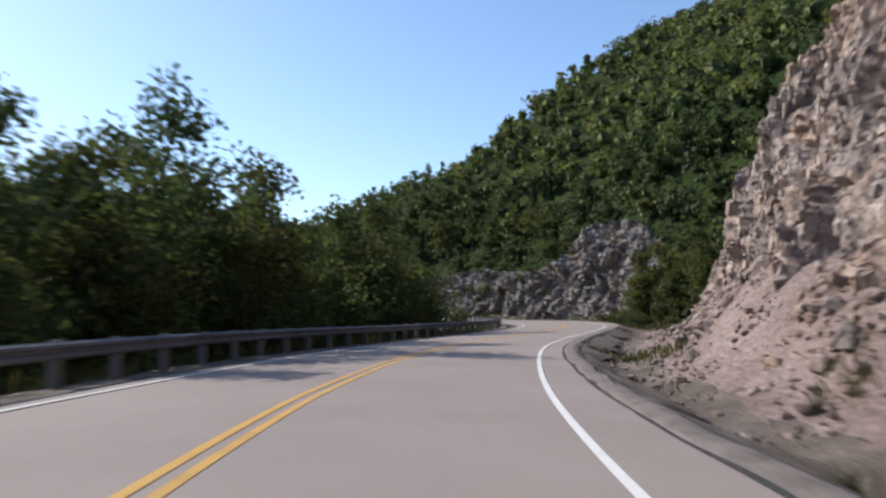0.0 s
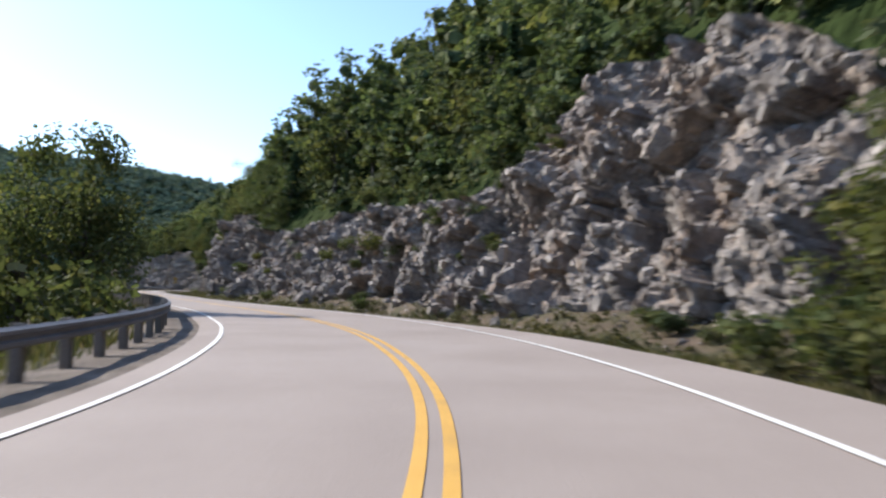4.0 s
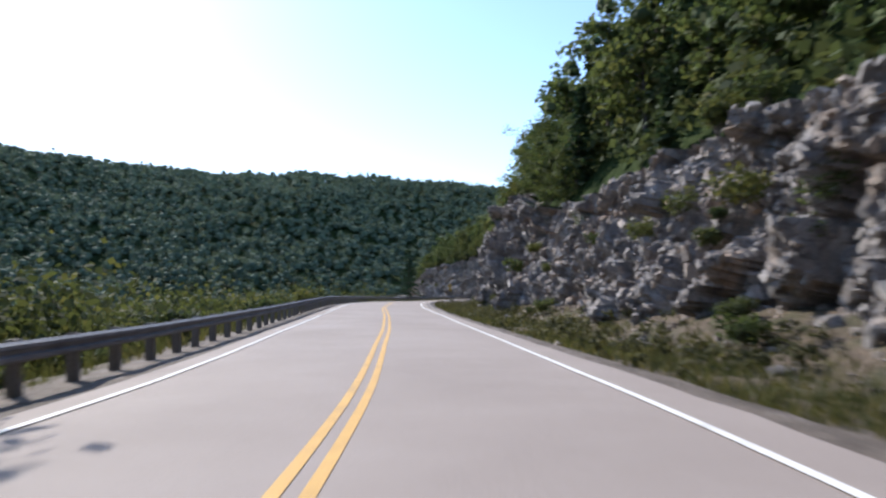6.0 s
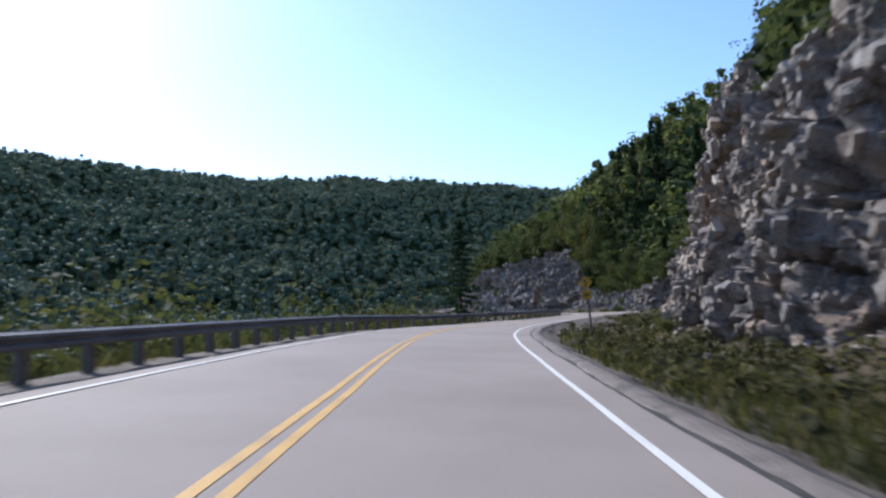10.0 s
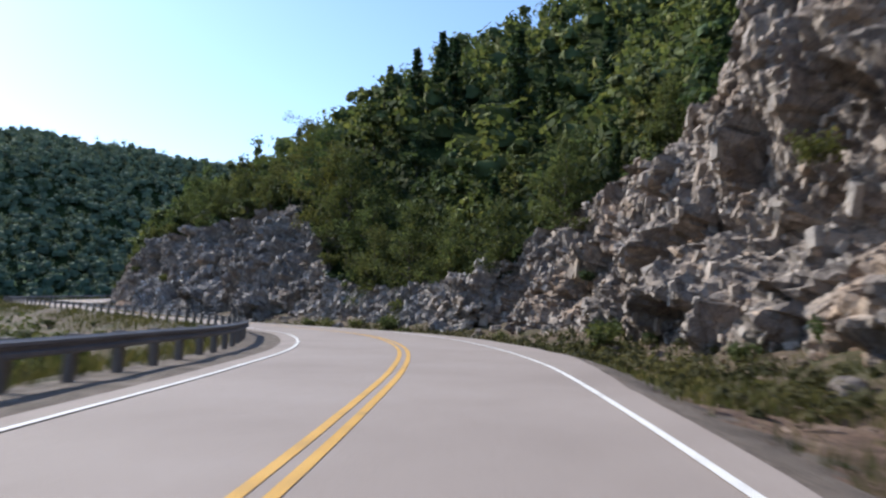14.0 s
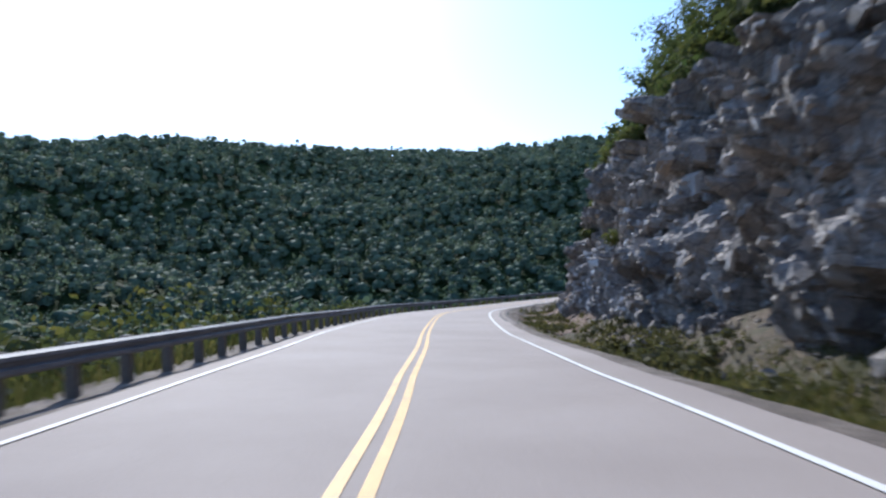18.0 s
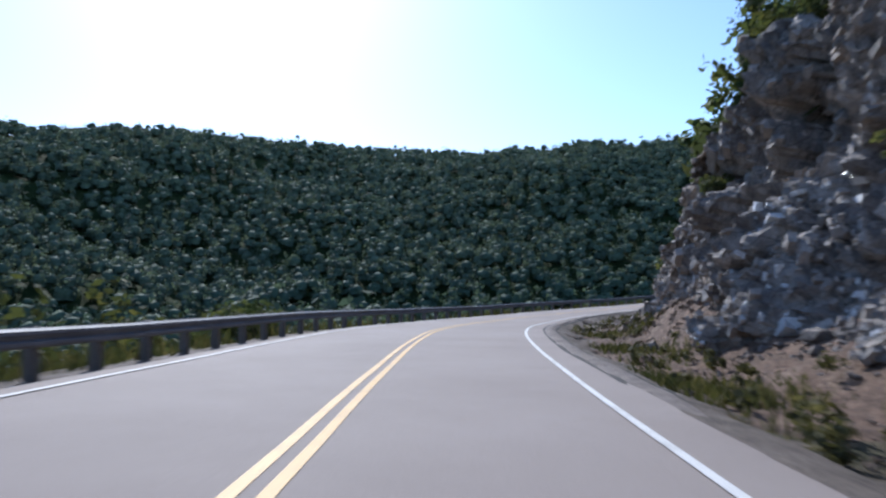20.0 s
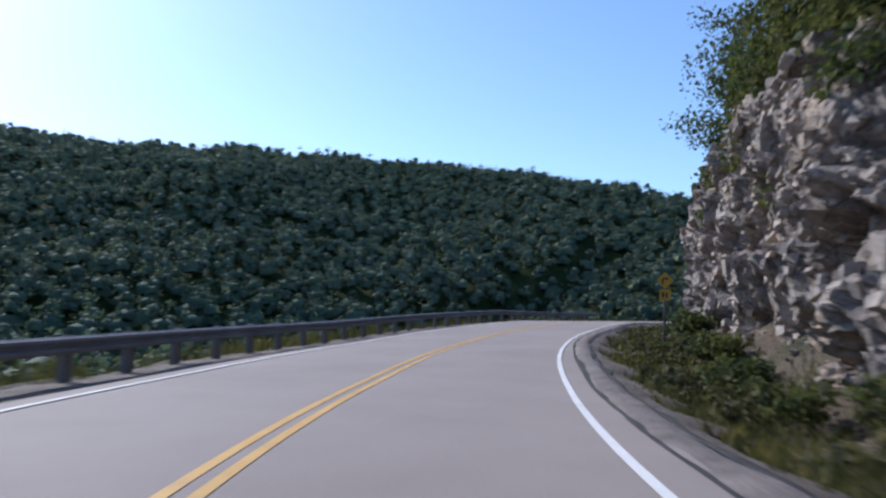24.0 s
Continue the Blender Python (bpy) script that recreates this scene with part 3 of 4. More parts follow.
vs = np.arange(S_START, S_END, 0.6)
for s0, s1, mat, lab in ((S_START, 64, talus_rose, "bare rose-brown rubble slope below the rock face"), (64, 205, earth_mat, "stony earth verge with sparse grass below the rock face"),
                         (205, 240, talus_rust, "bare rust-brown earth and rubble below the rock face"), (240, 322, earth_mat, "stony earth verge with sparse grass below the rock face"),
                         (322, 371, talus_rust, "bare brown earth and rubble below the rock face"), (371, S_END - 1, earth_mat, "weedy verge below the rock face")):
    vq = np.arange(s0, s1 + .5, 0.5)
    u = np.linspace(0, 1.25, 26)
    S2 = np.repeat(vq[:, None], len(u), 1)
    L2 = 4.0 + u * (foot(S2) - 4.0)
    x, y = at_road(S2.ravel(), L2.ravel())
    z = verge_right(S2, L2).ravel() + fbm(np.stack([x, y, 0 * x], 1) / 0.9, 4, 3) * 0.06 * np.clip(L2.ravel() - 4.6, 0, 2)
    me = mesh_of("verge", np.stack([x, y, z], 1), sheet(len(vq), len(u)), mat, True)
    me.materials.append(gravel_mat)
    inner = L2.ravel() < 4.6 + paved(S2.ravel()) + np.interp(S2.ravel(), [50, 75, 190, 200, 216, 226, 262, 300], [1.3, .3, .3, .8, .7, .05, .05, .4]) + .5 * fbm(np.stack([x, y, 0 * x], 1) / 1.6, 3, 33)
    me.polygons.foreach_set("material_index", inner.reshape(S2.shape)[:-1, :-1].ravel().astype(np.int32))
    tagged(new("verge", me), lab, "verge", "verges", "structure")
tagged(strip("shoulder", vs, [3.35, 3.8, 4.15, 4.7], [-.025, -.035, -.08, -.36], gravel_mat, 0.02, 4, rag=0.5, beyond=paved), "grey gravel shoulder beside the road", "shoulder", kind="structure")
tagged(strip("shoulder", vs, [-2.8, -3.6, -4.2, -4.6, -5.2, -5.9, -6.5], [-.14, -.09, -.065, -.07, -.1, -.16, -.34], gravel_mat, 0.03, 6), "grey gravel shoulder below the guardrail", "shoulder", kind="structure")
tagged(strip("bank", vs, [-5.4, -6.2, -7.2, -8.5, -10.5, -13, -16, -20], [-.25, -.2, -.42, -.9, -1.8, -3.0, -4.5, -7.2], earth_mat, 0.1, 8), "grassy earth bank falling away behind the guardrail", "bank", kind="structure")


# ---- rock face ----
def face(name, s0, s1, mat, loose, label, seed, tall=1.3, strata=.4, rugged=.8, dip=60, block=1.0, step=0.21, glint=None):
    """A stretch of blasted rock: tilted blocks of three sizes, with ledges and cracks."""
    s = np.arange(s0, s1 + step, step)
    v = np.arange(0, 108)
    S, V = np.meshgrid(s, v, indexing="ij")
    H, F = face_height(S), foot(S)
    t = V / 88.0
    up = np.clip(t, 0, 1)
    z = -0.8 + (H + 0.8) * up
    lat = F + lean(S) * H * up ** 1.15
    over = np.clip(t - 1, 0, None)
    lat = lat + over * 55
    z = z - .9 * np.clip(over * 20, 0, 1) + 130 * (1 - np.exp(-np.clip(over * 55 - 1.5, 0, None) * hill_steep(S) / 130)) + fall(S, lat)
    x, y = at_road(S.ravel(), lat.ravel())
    z = z.ravel()
    p = np.stack([x, y, z], 1)
    warp = p + 0.22 * np.stack([fbm(p / 1.7, 3, seed), fbm(p / 1.7, 3, seed + 9), fbm(p / 1.7, 3, seed + 19)], 1)
    tilt = warp @ np.array([[1, 0, .4], [0, 1, .3], [-.35, -.3, 1]]).T
    a1, a2, o1, q1 = cells(tilt / np.array([2.9, 2.9, 2.9 * tall]), seed)
    b1, b2, o2, q2 = cells(tilt / np.array([.95, .95, .95 * tall]), seed + 40)
    c1, c2, o3, q3 = cells(tilt / np.array([.46, .46, .46 * tall]), seed + 80)
    size = np.clip(H.ravel() / 8, 0.25, 1.2)
    out = rugged * (.9 * (o1 - 0.5) * size + 3.6 * q1 * size + 0.35 * (o2 - 0.5) + 1.1 * q2 + 0.16 * (o3 - 0.5) + .45 * q3) + 1.2 * fbm(p / 6, 3, seed + 3) * size
    out -= 0.4 * np.exp(-((a2 - a1) / 0.08) ** 2) + 0.22 * np.exp(-((b2 - b1) / 0.1) ** 2)
    level = (p @ np.array([.12, .08, 1])) / 1.25 + 0.9 * fbm(p / 5, 3, seed + 11) + .25 * o2
    step_up = level - np.floor(level)
    out += strata * (step_up ** 2 - .35) * np.clip(.6 + fbm(p / 4, 2, seed + 13), .1, 1.4) * size
    calm = np.clip(1 - (t.ravel() - 0.97) / 0.08, 0.1, 1) * np.clip(t.ravel() * 6 + 0.35, 0, 1)
    rx, ry = np.interp(S.ravel(), STEP, RIGHT[:, 0]), np.interp(S.ravel(), STEP, RIGHT[:, 1])
    out *= calm
    p[:, 0] -= rx * out
    p[:, 1] -= ry * out
    p[:, 2] += (0.3 * (o2 - 0.5) + 0.2 * (o3 - .5) + 0.2 * out) * np.clip(t.ravel() * 4, 0, 1)
    me = mesh_of(name, p, sheet(len(s), len(v)), mat)
    me.materials.append(forest_floor)
    rim = 1.0 + 0.05 * fbm(np.stack([x, y, z], 1) / 2.5, 3, seed + 7)
    soil = (t.ravel() > rim).reshape(len(s), len(v))[:-1, :-1]
    me.polygons.foreach_set("material_index", soil.ravel().astype(np.int32))
    me.update()
    ob = tagged(new(name, me), label, "rock face", "rock faces along the road", "structure")
    broken_blocks(ob, p, np.stack([rx, ry], 1), (t.ravel() > .03) & (t.ravel() < .985) & (H.ravel() > 1.5), int((s1 - s0) * H.mean() * 17 / block ** 1.9), loose, dip, block, seed)
    # painted glints: white flakes where the sun flashes on the low rock
    if glint:
        low = (S.ravel() > glint[0]) & (S.ravel() < glint[1]) & (t.ravel() > .06) & (t.ravel() < .5)
        broken_blocks(ob, p, np.stack([rx, ry], 1), low, glint[2], pale_rock, 18, .9, seed + 5, 0, "near-white flakes standing in for sun glints on the rock")
    return ob


CORNERS = np.array([(x, y, z) for x in (-1, 1) for y in (-1, 1) for z in (-1, 1)], float)
CORNER_FACES = np.array([(0, 1, 3, 2), (4, 6, 7, 5), (0, 4, 5, 1), (2, 3, 7, 6), (0, 2, 6, 4), (1, 5, 7, 3)])


def broken_blocks(rock, p, right, good, n, mat, dip, block, seed, single=60, label="angular broken blocks standing out of the rock"):
    """Angular blocks standing out of a rock face, longest along its joints."""
    rng = np.random.default_rng(seed)
    at = rng.choice(np.nonzero(good)[0], n)
    at = at[fbm(p[at] / 2.6, 2, seed + 60) > rng.uniform(-1.0, .5, n)]
    n = len(at)
    out = np.stack([-right[at, 0], -right[at, 1], np.full(n, .35)], 1)
    along = np.stack([-right[at, 1], right[at, 0], np.zeros(n)], 1)
    turn = np.radians(dip + rng.normal(size=n) * 9 + np.where(rng.random(n) < .25, 75, 0))
    axis = -along * np.cos(turn)[:, None]
    axis[:, 2] += np.sin(turn)
    axis = axis + rng.normal(size=(n, 3)) * .16
    axis /= np.linalg.norm(axis, axis=1)[:, None]
    out = out + rng.normal(size=(n, 3)) * .28
    out -= axis * (out * axis).sum(1)[:, None]
    out /= np.linalg.norm(out, axis=1)[:, None]
    side = np.cross(out, axis)
    long_ = np.minimum(.12 * block * np.exp(rng.normal(size=n) * .52), .46)
    half = np.stack([long_, long_ * rng.uniform(.24, .62, n), long_ * rng.uniform(.3, .6, n)], 1)
    v = (CORNERS[None] + rng.uniform(-.3, .3, (n, 8, 3))) * half[:, None]
    v[:, :, :2] *= np.where(CORNERS[None, :, 2:] > 0, rng.uniform(.55, 1.0, (n, 1, 1)), 1)
    mid = p[at] - out * half[:, 2:] * .45
    v = mid[:, None] + v[:, :, :1] * axis[:, None] + v[:, :, 1:2] * side[:, None] + v[:, :, 2:] * out[:, None]
    # the largest low ones by themselves, the many others joined
    big = np.argsort(np.where(p[at, 2] < 4.5, -long_, 0))[:single]
    for k in big:
        part("rock_block", mesh_of("rock_block", v[k], CORNER_FACES, mat), mat, rock)
    v = np.delete(v, big, 0)
    f = (CORNER_FACES[None] + 8 * np.arange(len(v))[:, None, None]).reshape(-1, 4)
    tagged(part("rock_blocks", mesh_of("rock_blocks", v.reshape(-1, 3), f, mat), mat, rock), label, kind="stuff")


face("rock_face", -64, 77, rock_rose, block_rose, "steep blasted rock face of rose-brown broken stone", 11, 1.5, .2, .42, 78, .78)
face("rock_face", 75, 189, rock_grey, block_grey, "dark grey craggy rock face with tilted layers", 21, 1.8, .15, .85, 58, 1.05)
face("rock_face", 187, 271, rock_tan, block_tan, "tall grey and rust-brown rock face with ledges", 31, 1.6, .2, .85, 80, 1.1)
face("rock_face", 269, 347, rock_pale, block_pale, "grey rock face with pale glinting broken ledges", 41, 1.4, .2, .85, 40, 1.05, glint=(315, 334, 760))
face("rock_face", 345, S_END - 2, rock_sand, block_sand, "tan and grey blocky rock face at the bend", 51, 1.0, .12, .5, 15, .85)


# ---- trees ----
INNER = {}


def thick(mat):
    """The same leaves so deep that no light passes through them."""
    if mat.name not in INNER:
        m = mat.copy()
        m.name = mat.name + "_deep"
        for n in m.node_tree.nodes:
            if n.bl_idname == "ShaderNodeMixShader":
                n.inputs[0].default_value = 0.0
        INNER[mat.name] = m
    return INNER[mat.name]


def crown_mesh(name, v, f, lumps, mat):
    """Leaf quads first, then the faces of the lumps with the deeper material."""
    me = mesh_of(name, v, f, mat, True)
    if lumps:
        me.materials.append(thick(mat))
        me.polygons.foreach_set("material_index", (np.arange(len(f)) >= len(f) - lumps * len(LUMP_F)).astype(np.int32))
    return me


def quads_round(rng, centres, radius, size, flat=0.6, shell=0.0):
    """Small tilted leaf quads, each near one of the centres; with shell they lie on the outside of their clump."""
    n = len(centres)
    d = rng.normal(size=(n, 3))
    d /= np.linalg.norm(d, axis=1)[:, None]
    c = centres + d * (rng.random((n, 1)) ** (0.22 if shell else 0.5)) * radius * np.array([1, 1, .75])
    a = rng.normal(size=(n, 3)) * np.array([1, 1, flat])
    face_way = d + np.array([0, 0, .3]) + rng.normal(size=(n, 3)) * (.45 - .2 * shell)
    face_way /= np.linalg.norm(face_way, axis=1)[:, None]
    a = a - shell * face_way * (a * face_way).sum(1)[:, None]
    a /= np.linalg.norm(a, axis=1)[:, None]
    b = np.cross(a, shell * face_way + (1 - shell) * rng.normal(size=(n, 3)))
    b /= np.linalg.norm(b, axis=1)[:, None] + 1e-9
    w = size * (0.55 + 0.9 * rng.random((n, 1)))
    a, b = a * w, b * w * (0.5 + 0.4 * rng.random((n, 1)))
    v = np.stack([c - a, c - b * .9 + a * .1, c + a, c + b], 1).reshape(-1, 3)
    return v, np.arange(4 * n).reshape(-1, 4)


grid = np.array([(x, y, z) for x in (-1, 0, 1) for y in (-1, 0, 1) for z in (-1, 0, 1) if (x, y, z) != (0, 0, 0)], float)
LUMP_V = grid / np.linalg.norm(grid, axis=1)[:, None]
number = {tuple(int(q) for q in g): k for k, g in enumerate(grid)}
LUMP_F = []
for m in range(3):
    for e in (-1, 1):
        for a in (-1, 0):
            for b in (-1, 0):
                quad = []
                for u, w in ((a, b), (a + 1, b), (a + 1, b + 1), (a, b + 1)):
                    c = [u, w]
                    c.insert(m, e)
                    quad.append(number[tuple(c)])
                LUMP_F.append(quad)
LUMP_F = np.array(LUMP_F)


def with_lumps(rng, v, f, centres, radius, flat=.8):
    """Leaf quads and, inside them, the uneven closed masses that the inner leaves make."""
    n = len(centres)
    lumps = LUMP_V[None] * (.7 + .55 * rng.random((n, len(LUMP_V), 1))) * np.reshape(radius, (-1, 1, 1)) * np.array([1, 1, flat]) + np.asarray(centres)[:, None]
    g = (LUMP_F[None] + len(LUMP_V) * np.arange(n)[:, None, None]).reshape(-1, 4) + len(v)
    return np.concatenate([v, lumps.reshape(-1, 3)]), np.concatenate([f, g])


def limb(bm, a, b, ra, rb, sides=6):
    a, b = Vector(a), Vector(b)
    turn = (b - a).to_track_quat("Z", "Y").to_matrix()
    rings = []
    for p, r in ((a, ra), (b, rb)):
        rings.append([bm.verts.new(p + turn @ Vector((r * math.cos(k * 2 * math.pi / sides), r * math.sin(k * 2 * math.pi / sides), 0))) for k in range(sides)])
    for k in range(sides):
        bm.faces.new((rings[0][k], rings[0][(k + 1) % sides], rings[1][(k + 1) % sides], rings[1][k]))


def broadleaf(name, height, spread_, leaves, size, seed, mat, low=0.3, lumps=0):
    """A tree with trunk, limbs and an open crown of leaf quads in clumps, as a thing at the origin."""
    rng = np.random.default_rng(seed)
    root = new(name)
    bm = bmesh.new()
    bow = rng.normal(size=2) * 0.04 * height
    knots = [Vector((bow[0] * k ** 2 + rng.normal() * .06 * (k > 0), bow[1] * k ** 2 + rng.normal() * .06 * (k > 0), height * 0.8 * k)) for k in np.linspace(0, 1, 6)]
    knots[0].z = -0.6
    r0 = 0.022 * height
    for i in range(5):
        limb(bm, knots[i], knots[i + 1], r0 * (1 - i / 5.6), r0 * (1 - (i + 1) / 5.6), 7)
    tips = []
    for i in range(13):
        k = low + (0.78 - low) * (i + rng.random()) / 13
        at = knots[0].lerp(knots[-1], k * 0.98)
        ang = i * 2.4 + rng.normal() * .4
        reach = spread_ * (0.55 + 0.55 * rng.random()) * math.sin(math.pi * (0.22 + 0.66 * (k - low) / (0.8 - low)))
        tip = at + Vector((math.cos(ang) * reach, math.sin(ang) * reach, reach * (0.35 + 0.5 * rng.random())))
        limb(bm, at, at.lerp(tip, .6) + Vector((0, 0, .1 * reach)), r0 * .34, r0 * .16, 5)
        limb(bm, at.lerp(tip, .6) + Vector((0, 0, .1 * reach)), tip, r0 * .16, r0 * .05, 4)
        tips += [tip, at.lerp(tip, .7), at.lerp(tip, .45)]
    tips += [knots[-1] + Vector((rng.normal() * .4, rng.normal() * .4, height * .17 * rng.random())) for _ in range(6)]
    tips += [knots[0].lerp(knots[-1], q) + Vector((rng.normal(), rng.normal(), 0)) * .16 * spread_ for q in np.linspace(low + .15, 1.0, 12)]
    part("trunk", bm, bark, root)
    tips = np.array([tuple(t) for t in tips])
    tips = np.concatenate([tips, tips[rng.integers(0, len(tips), 30)] + rng.normal(size=(30, 3)) * spread_ * .22])
    pick = tips[rng.integers(0, len(tips), leaves)]
    v, f = quads_round(rng, pick, 0.24 * spread_ + 0.25, size)
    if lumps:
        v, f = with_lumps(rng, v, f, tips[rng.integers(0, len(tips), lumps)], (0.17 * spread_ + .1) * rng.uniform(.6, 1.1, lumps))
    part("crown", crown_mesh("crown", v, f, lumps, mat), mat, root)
    return root


def spruce(name, height, leaves, size, seed, mat, wide=0.2, ragged=0.3):
    rng = np.random.default_rng(seed)
    root = new(name)
    bm = bmesh.new()
    limb(bm, (0, 0, -.6), (0, 0, height * .97), .018 * height, .01, 7)
    rows = int(height / 0.55)
    spots = []
    for i in range(rows):
        k = 0.1 + 0.88 * i / rows
        reach = height * wide * (1 - k) ** 0.85 * (1 + ragged * rng.normal() * .5) + .12
        for j in range(6):
            ang = j * math.pi / 3 + i * .7 + rng.normal() * .25
            r = reach * (0.7 + ragged * rng.random() * 1.3)
            tip = Vector((math.cos(ang) * r, math.sin(ang) * r, height * k - r * .22 + r * .12 * rng.random()))
            limb(bm, (0, 0, height * k), tip, .02, .006, 3)
            for u_ in np.linspace(.15, 1.0, 6):
                spots.append((tip.x * u_, tip.y * u_, height * k + (tip.z - height * k) * u_))
    part("trunk", bm, bark, root)
    spots = np.array(spots)
    pick = spots[rng.integers(0, len(spots), leaves)]
    v, f = quads_round(rng, pick, .16 + height * .008, size, 0.3)
    part("crown", mesh_of("crown", v, f, mat), mat, root)
    return root


def bush(name, wide, high, leaves, size, seed, mat):
    rng = np.random.default_rng(seed)
    root = new(name)
    bm = bmesh.new()
    tips = []
    for i in range(9):
        ang, r = i * 2.4, wide * (.3 + .5 * rng.random())
        tip = (math.cos(ang) * r * .8, math.sin(ang) * r * .8, high * (.5 + .4 * rng.random()))
        limb(bm, (0, 0, -.2), tip, .025, .008, 4)
        tips += [tip, tuple(np.array(tip) * .65)]
    part("stalk", bm, bark, root)
    pick = np.array(tips)[rng.integers(0, len(tips), leaves)]
    v, f = quads_round(rng, pick, wide * .33, size)
    v[:, 2] = np.maximum(v[:, 2], 0.0)
    part("foliage", mesh_of("foliage", v, f, mat), mat, root)
    return root


def put(thing, s, lat, size=1.0, turn=0.0, z=None):
    """A copy of a thing beside the road."""
    x, y = (float(q) for q in at_road(s, lat))
    if z is None:
        z = float(ground_height([x], [y])[0])
    thing.scale = (size, size, size)
    ob = copy_thing(thing, pose(x, y, z, 0, 0, turn))
    return ob


def put_away(*things):
    """Takes the patterns that were only copied from out of the scene."""
    for th in things:
        for o in (*th.children_recursive, th):
            bpy.data.objects.remove(o)


rng = np.random.default_rng(7)
hill_trees = [tagged(broadleaf("tree", 9.5 + k, 3.4 + .2 * k, 950, .34, 100 + k, (leaf_green, leaf_green, leaf_olive)[k % 3], .3, 16), "leafy green broadleaf tree on the steep hillside", "tree", "trees on the hillside") for k in range(5)]
hill_spruce = [tagged(spruce("spruce", 10 + 2 * k, 1300, .29, 200 + k, leaf_needle, .19), "dark narrow spruce standing out of the hillside woods", "spruce", "spruces on the hillside") for k in range(2)]
px, py = rng.uniform(-150, 190, 70000), rng.uniform(-70, 520, 70000)
ps, pl = road_place(px, py)
off = pl - (foot(ps) + face_height(ps) * lean(ps) + 1.0)
good = (pl > 0) & (off > 0.3) & (off < 125)
px, py, ps, off = px[good], py[good], ps[good], off[good]
need = np.where(off < 16, 4.0, 5.2)
kept, cellmap = [], {}
for i in range(len(px)):
    key = (int(px[i] // 6), int(py[i] // 6))
    if all((px[i] - px[j]) ** 2 + (py[i] - py[j]) ** 2 > need[i] ** 2 for a in (-1, 0, 1) for b in (-1, 0, 1) for j in cellmap.get((key[0] + a, key[1] + b), ())):
        cellmap.setdefault(key, []).append(i)
        kept.append(i)
kept = np.array(kept)
tz = ground_height(px[kept], py[kept])
order = np.argsort(off[kept])
NEAR = 290
for n, o in enumerate(order[:NEAR]):
    i = kept[o]
    if ps[i] > 362 and off[i] < 7:
        continue
    kind = hill_spruce[n % 2] if rng.random() < .08 else hill_trees[n % 5]
    k = rng.uniform(.66, 1.05) * np.interp(ps[i], [60, 140, 150, 180, 190, 240, 260, 345, 360], [.75, .8, 1.1, 1.1, .8, .8, .72, .72, .9]) * (0.8 if off[i] < 3 else 1)
    kind.scale = (k, k, k)
    copy_thing(kind, pose(px[i], py[i], tz[o] - .2, rng.normal() * 4, rng.normal() * 4, rng.uniform(0, 360)))
# large crowns hanging over the edge of the rock
edge_trees = [tagged(broadleaf("tree", 7.5 + k, 2.7 + .2 * k, 5600, .1, 130 + k, (leaf_olive, leaf_green)[k % 2], .12), "leafy olive tree overhanging the edge of the rock face", "tree", "trees at the edge of the rock") for k in range(3)]
for n, (es, k, back_) in enumerate(((156, .75, 2.6), (160, .9, 4.5), (164, .9, 2.5), (168, 1.0, 3.5), (172, .95, 2.2), (177, 1.05, 2.2), (181, .8, 1.6), (185, .9, 3), (316, .75, 3), (321, .9, 2.8), (326, .9, 3.4), (332, .9, 3.6), (338, .8, 4.2), (346, .75, 4.4), (351, .8, 4.2), (356, .75, 4.0), (362, .75, 3.8),
                                    (368, .8, 3.4), (373, .9, 4.4), (378, .9, 4.6), (376, .8, 3), (380, .8, 1.6), (381, .9, 5), (384, .95, 2.6), (387, .85, 1.3), (392, .85, 1.5), (396, .85, 1.2), (402, .85, 1.6), (390, .9, 4.4), (394, .85, 5.5), (398, .8, 4), (387, .7, 3.2), (266, .75, .8), (270, .85, .5), (274, .85, .6), (278, .9, .6), (282, .9, 1.0), (200, .7, 2.5), (207, .8, 3.5), (262, .8, 3), (286, 1.0, 3.5), (290, 1.15, 2.8), (294, 1.25, 2.2), (298, 1.25, 2.5), (303, 1.1, 3), (309, .9, 3))):
    put(edge_trees[n % 3], es, float(foot(es) + face_height(es) * lean(es)) + back_, k, 83 * n, float(face_height(es) + fall(es, 5)) - 1.0 + .8 * (back_ - 1.5))
put_away(*edge_trees)
put_away(*hill_trees, *hill_spruce)


def woods(name, x, y, z, r, per, size, mat, label, seed, core=0.0):
    """Many crowns of leaf quads as one object."""
    rng = np.random.default_rng(seed)
    n = len(x)
    conif = rng.random(n) < 0.1
    c = np.stack([x, y, z], 1)
    m = 5
    sub = rng.normal(size=(n, m, 3))
    sub /= np.linalg.norm(sub, axis=2)[:, :, None]
    sub[:, :, 2] = np.abs(sub[:, :, 2]) * 1.0 - .1
    sub = c[:, None, :] + sub * (r * .62)[:, None, None] * np.where(conif[:, None, None], np.array([.3, .3, 2.0]), np.array([1, 1, 1.05]))
    sub[:, :, 2] += (r * .9)[:, None]
    pick = np.repeat(sub.reshape(-1, 3), per // m, 0)
    v, f = quads_round(rng, pick, np.repeat(np.repeat(r * np.where(conif, .35, .62), m), per // m)[:, None], size, .6, .92)
    if core:
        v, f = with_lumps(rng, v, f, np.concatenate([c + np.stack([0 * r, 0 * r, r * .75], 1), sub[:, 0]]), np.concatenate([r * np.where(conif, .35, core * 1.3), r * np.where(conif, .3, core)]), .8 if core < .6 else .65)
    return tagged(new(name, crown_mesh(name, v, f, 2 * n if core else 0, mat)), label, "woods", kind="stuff")


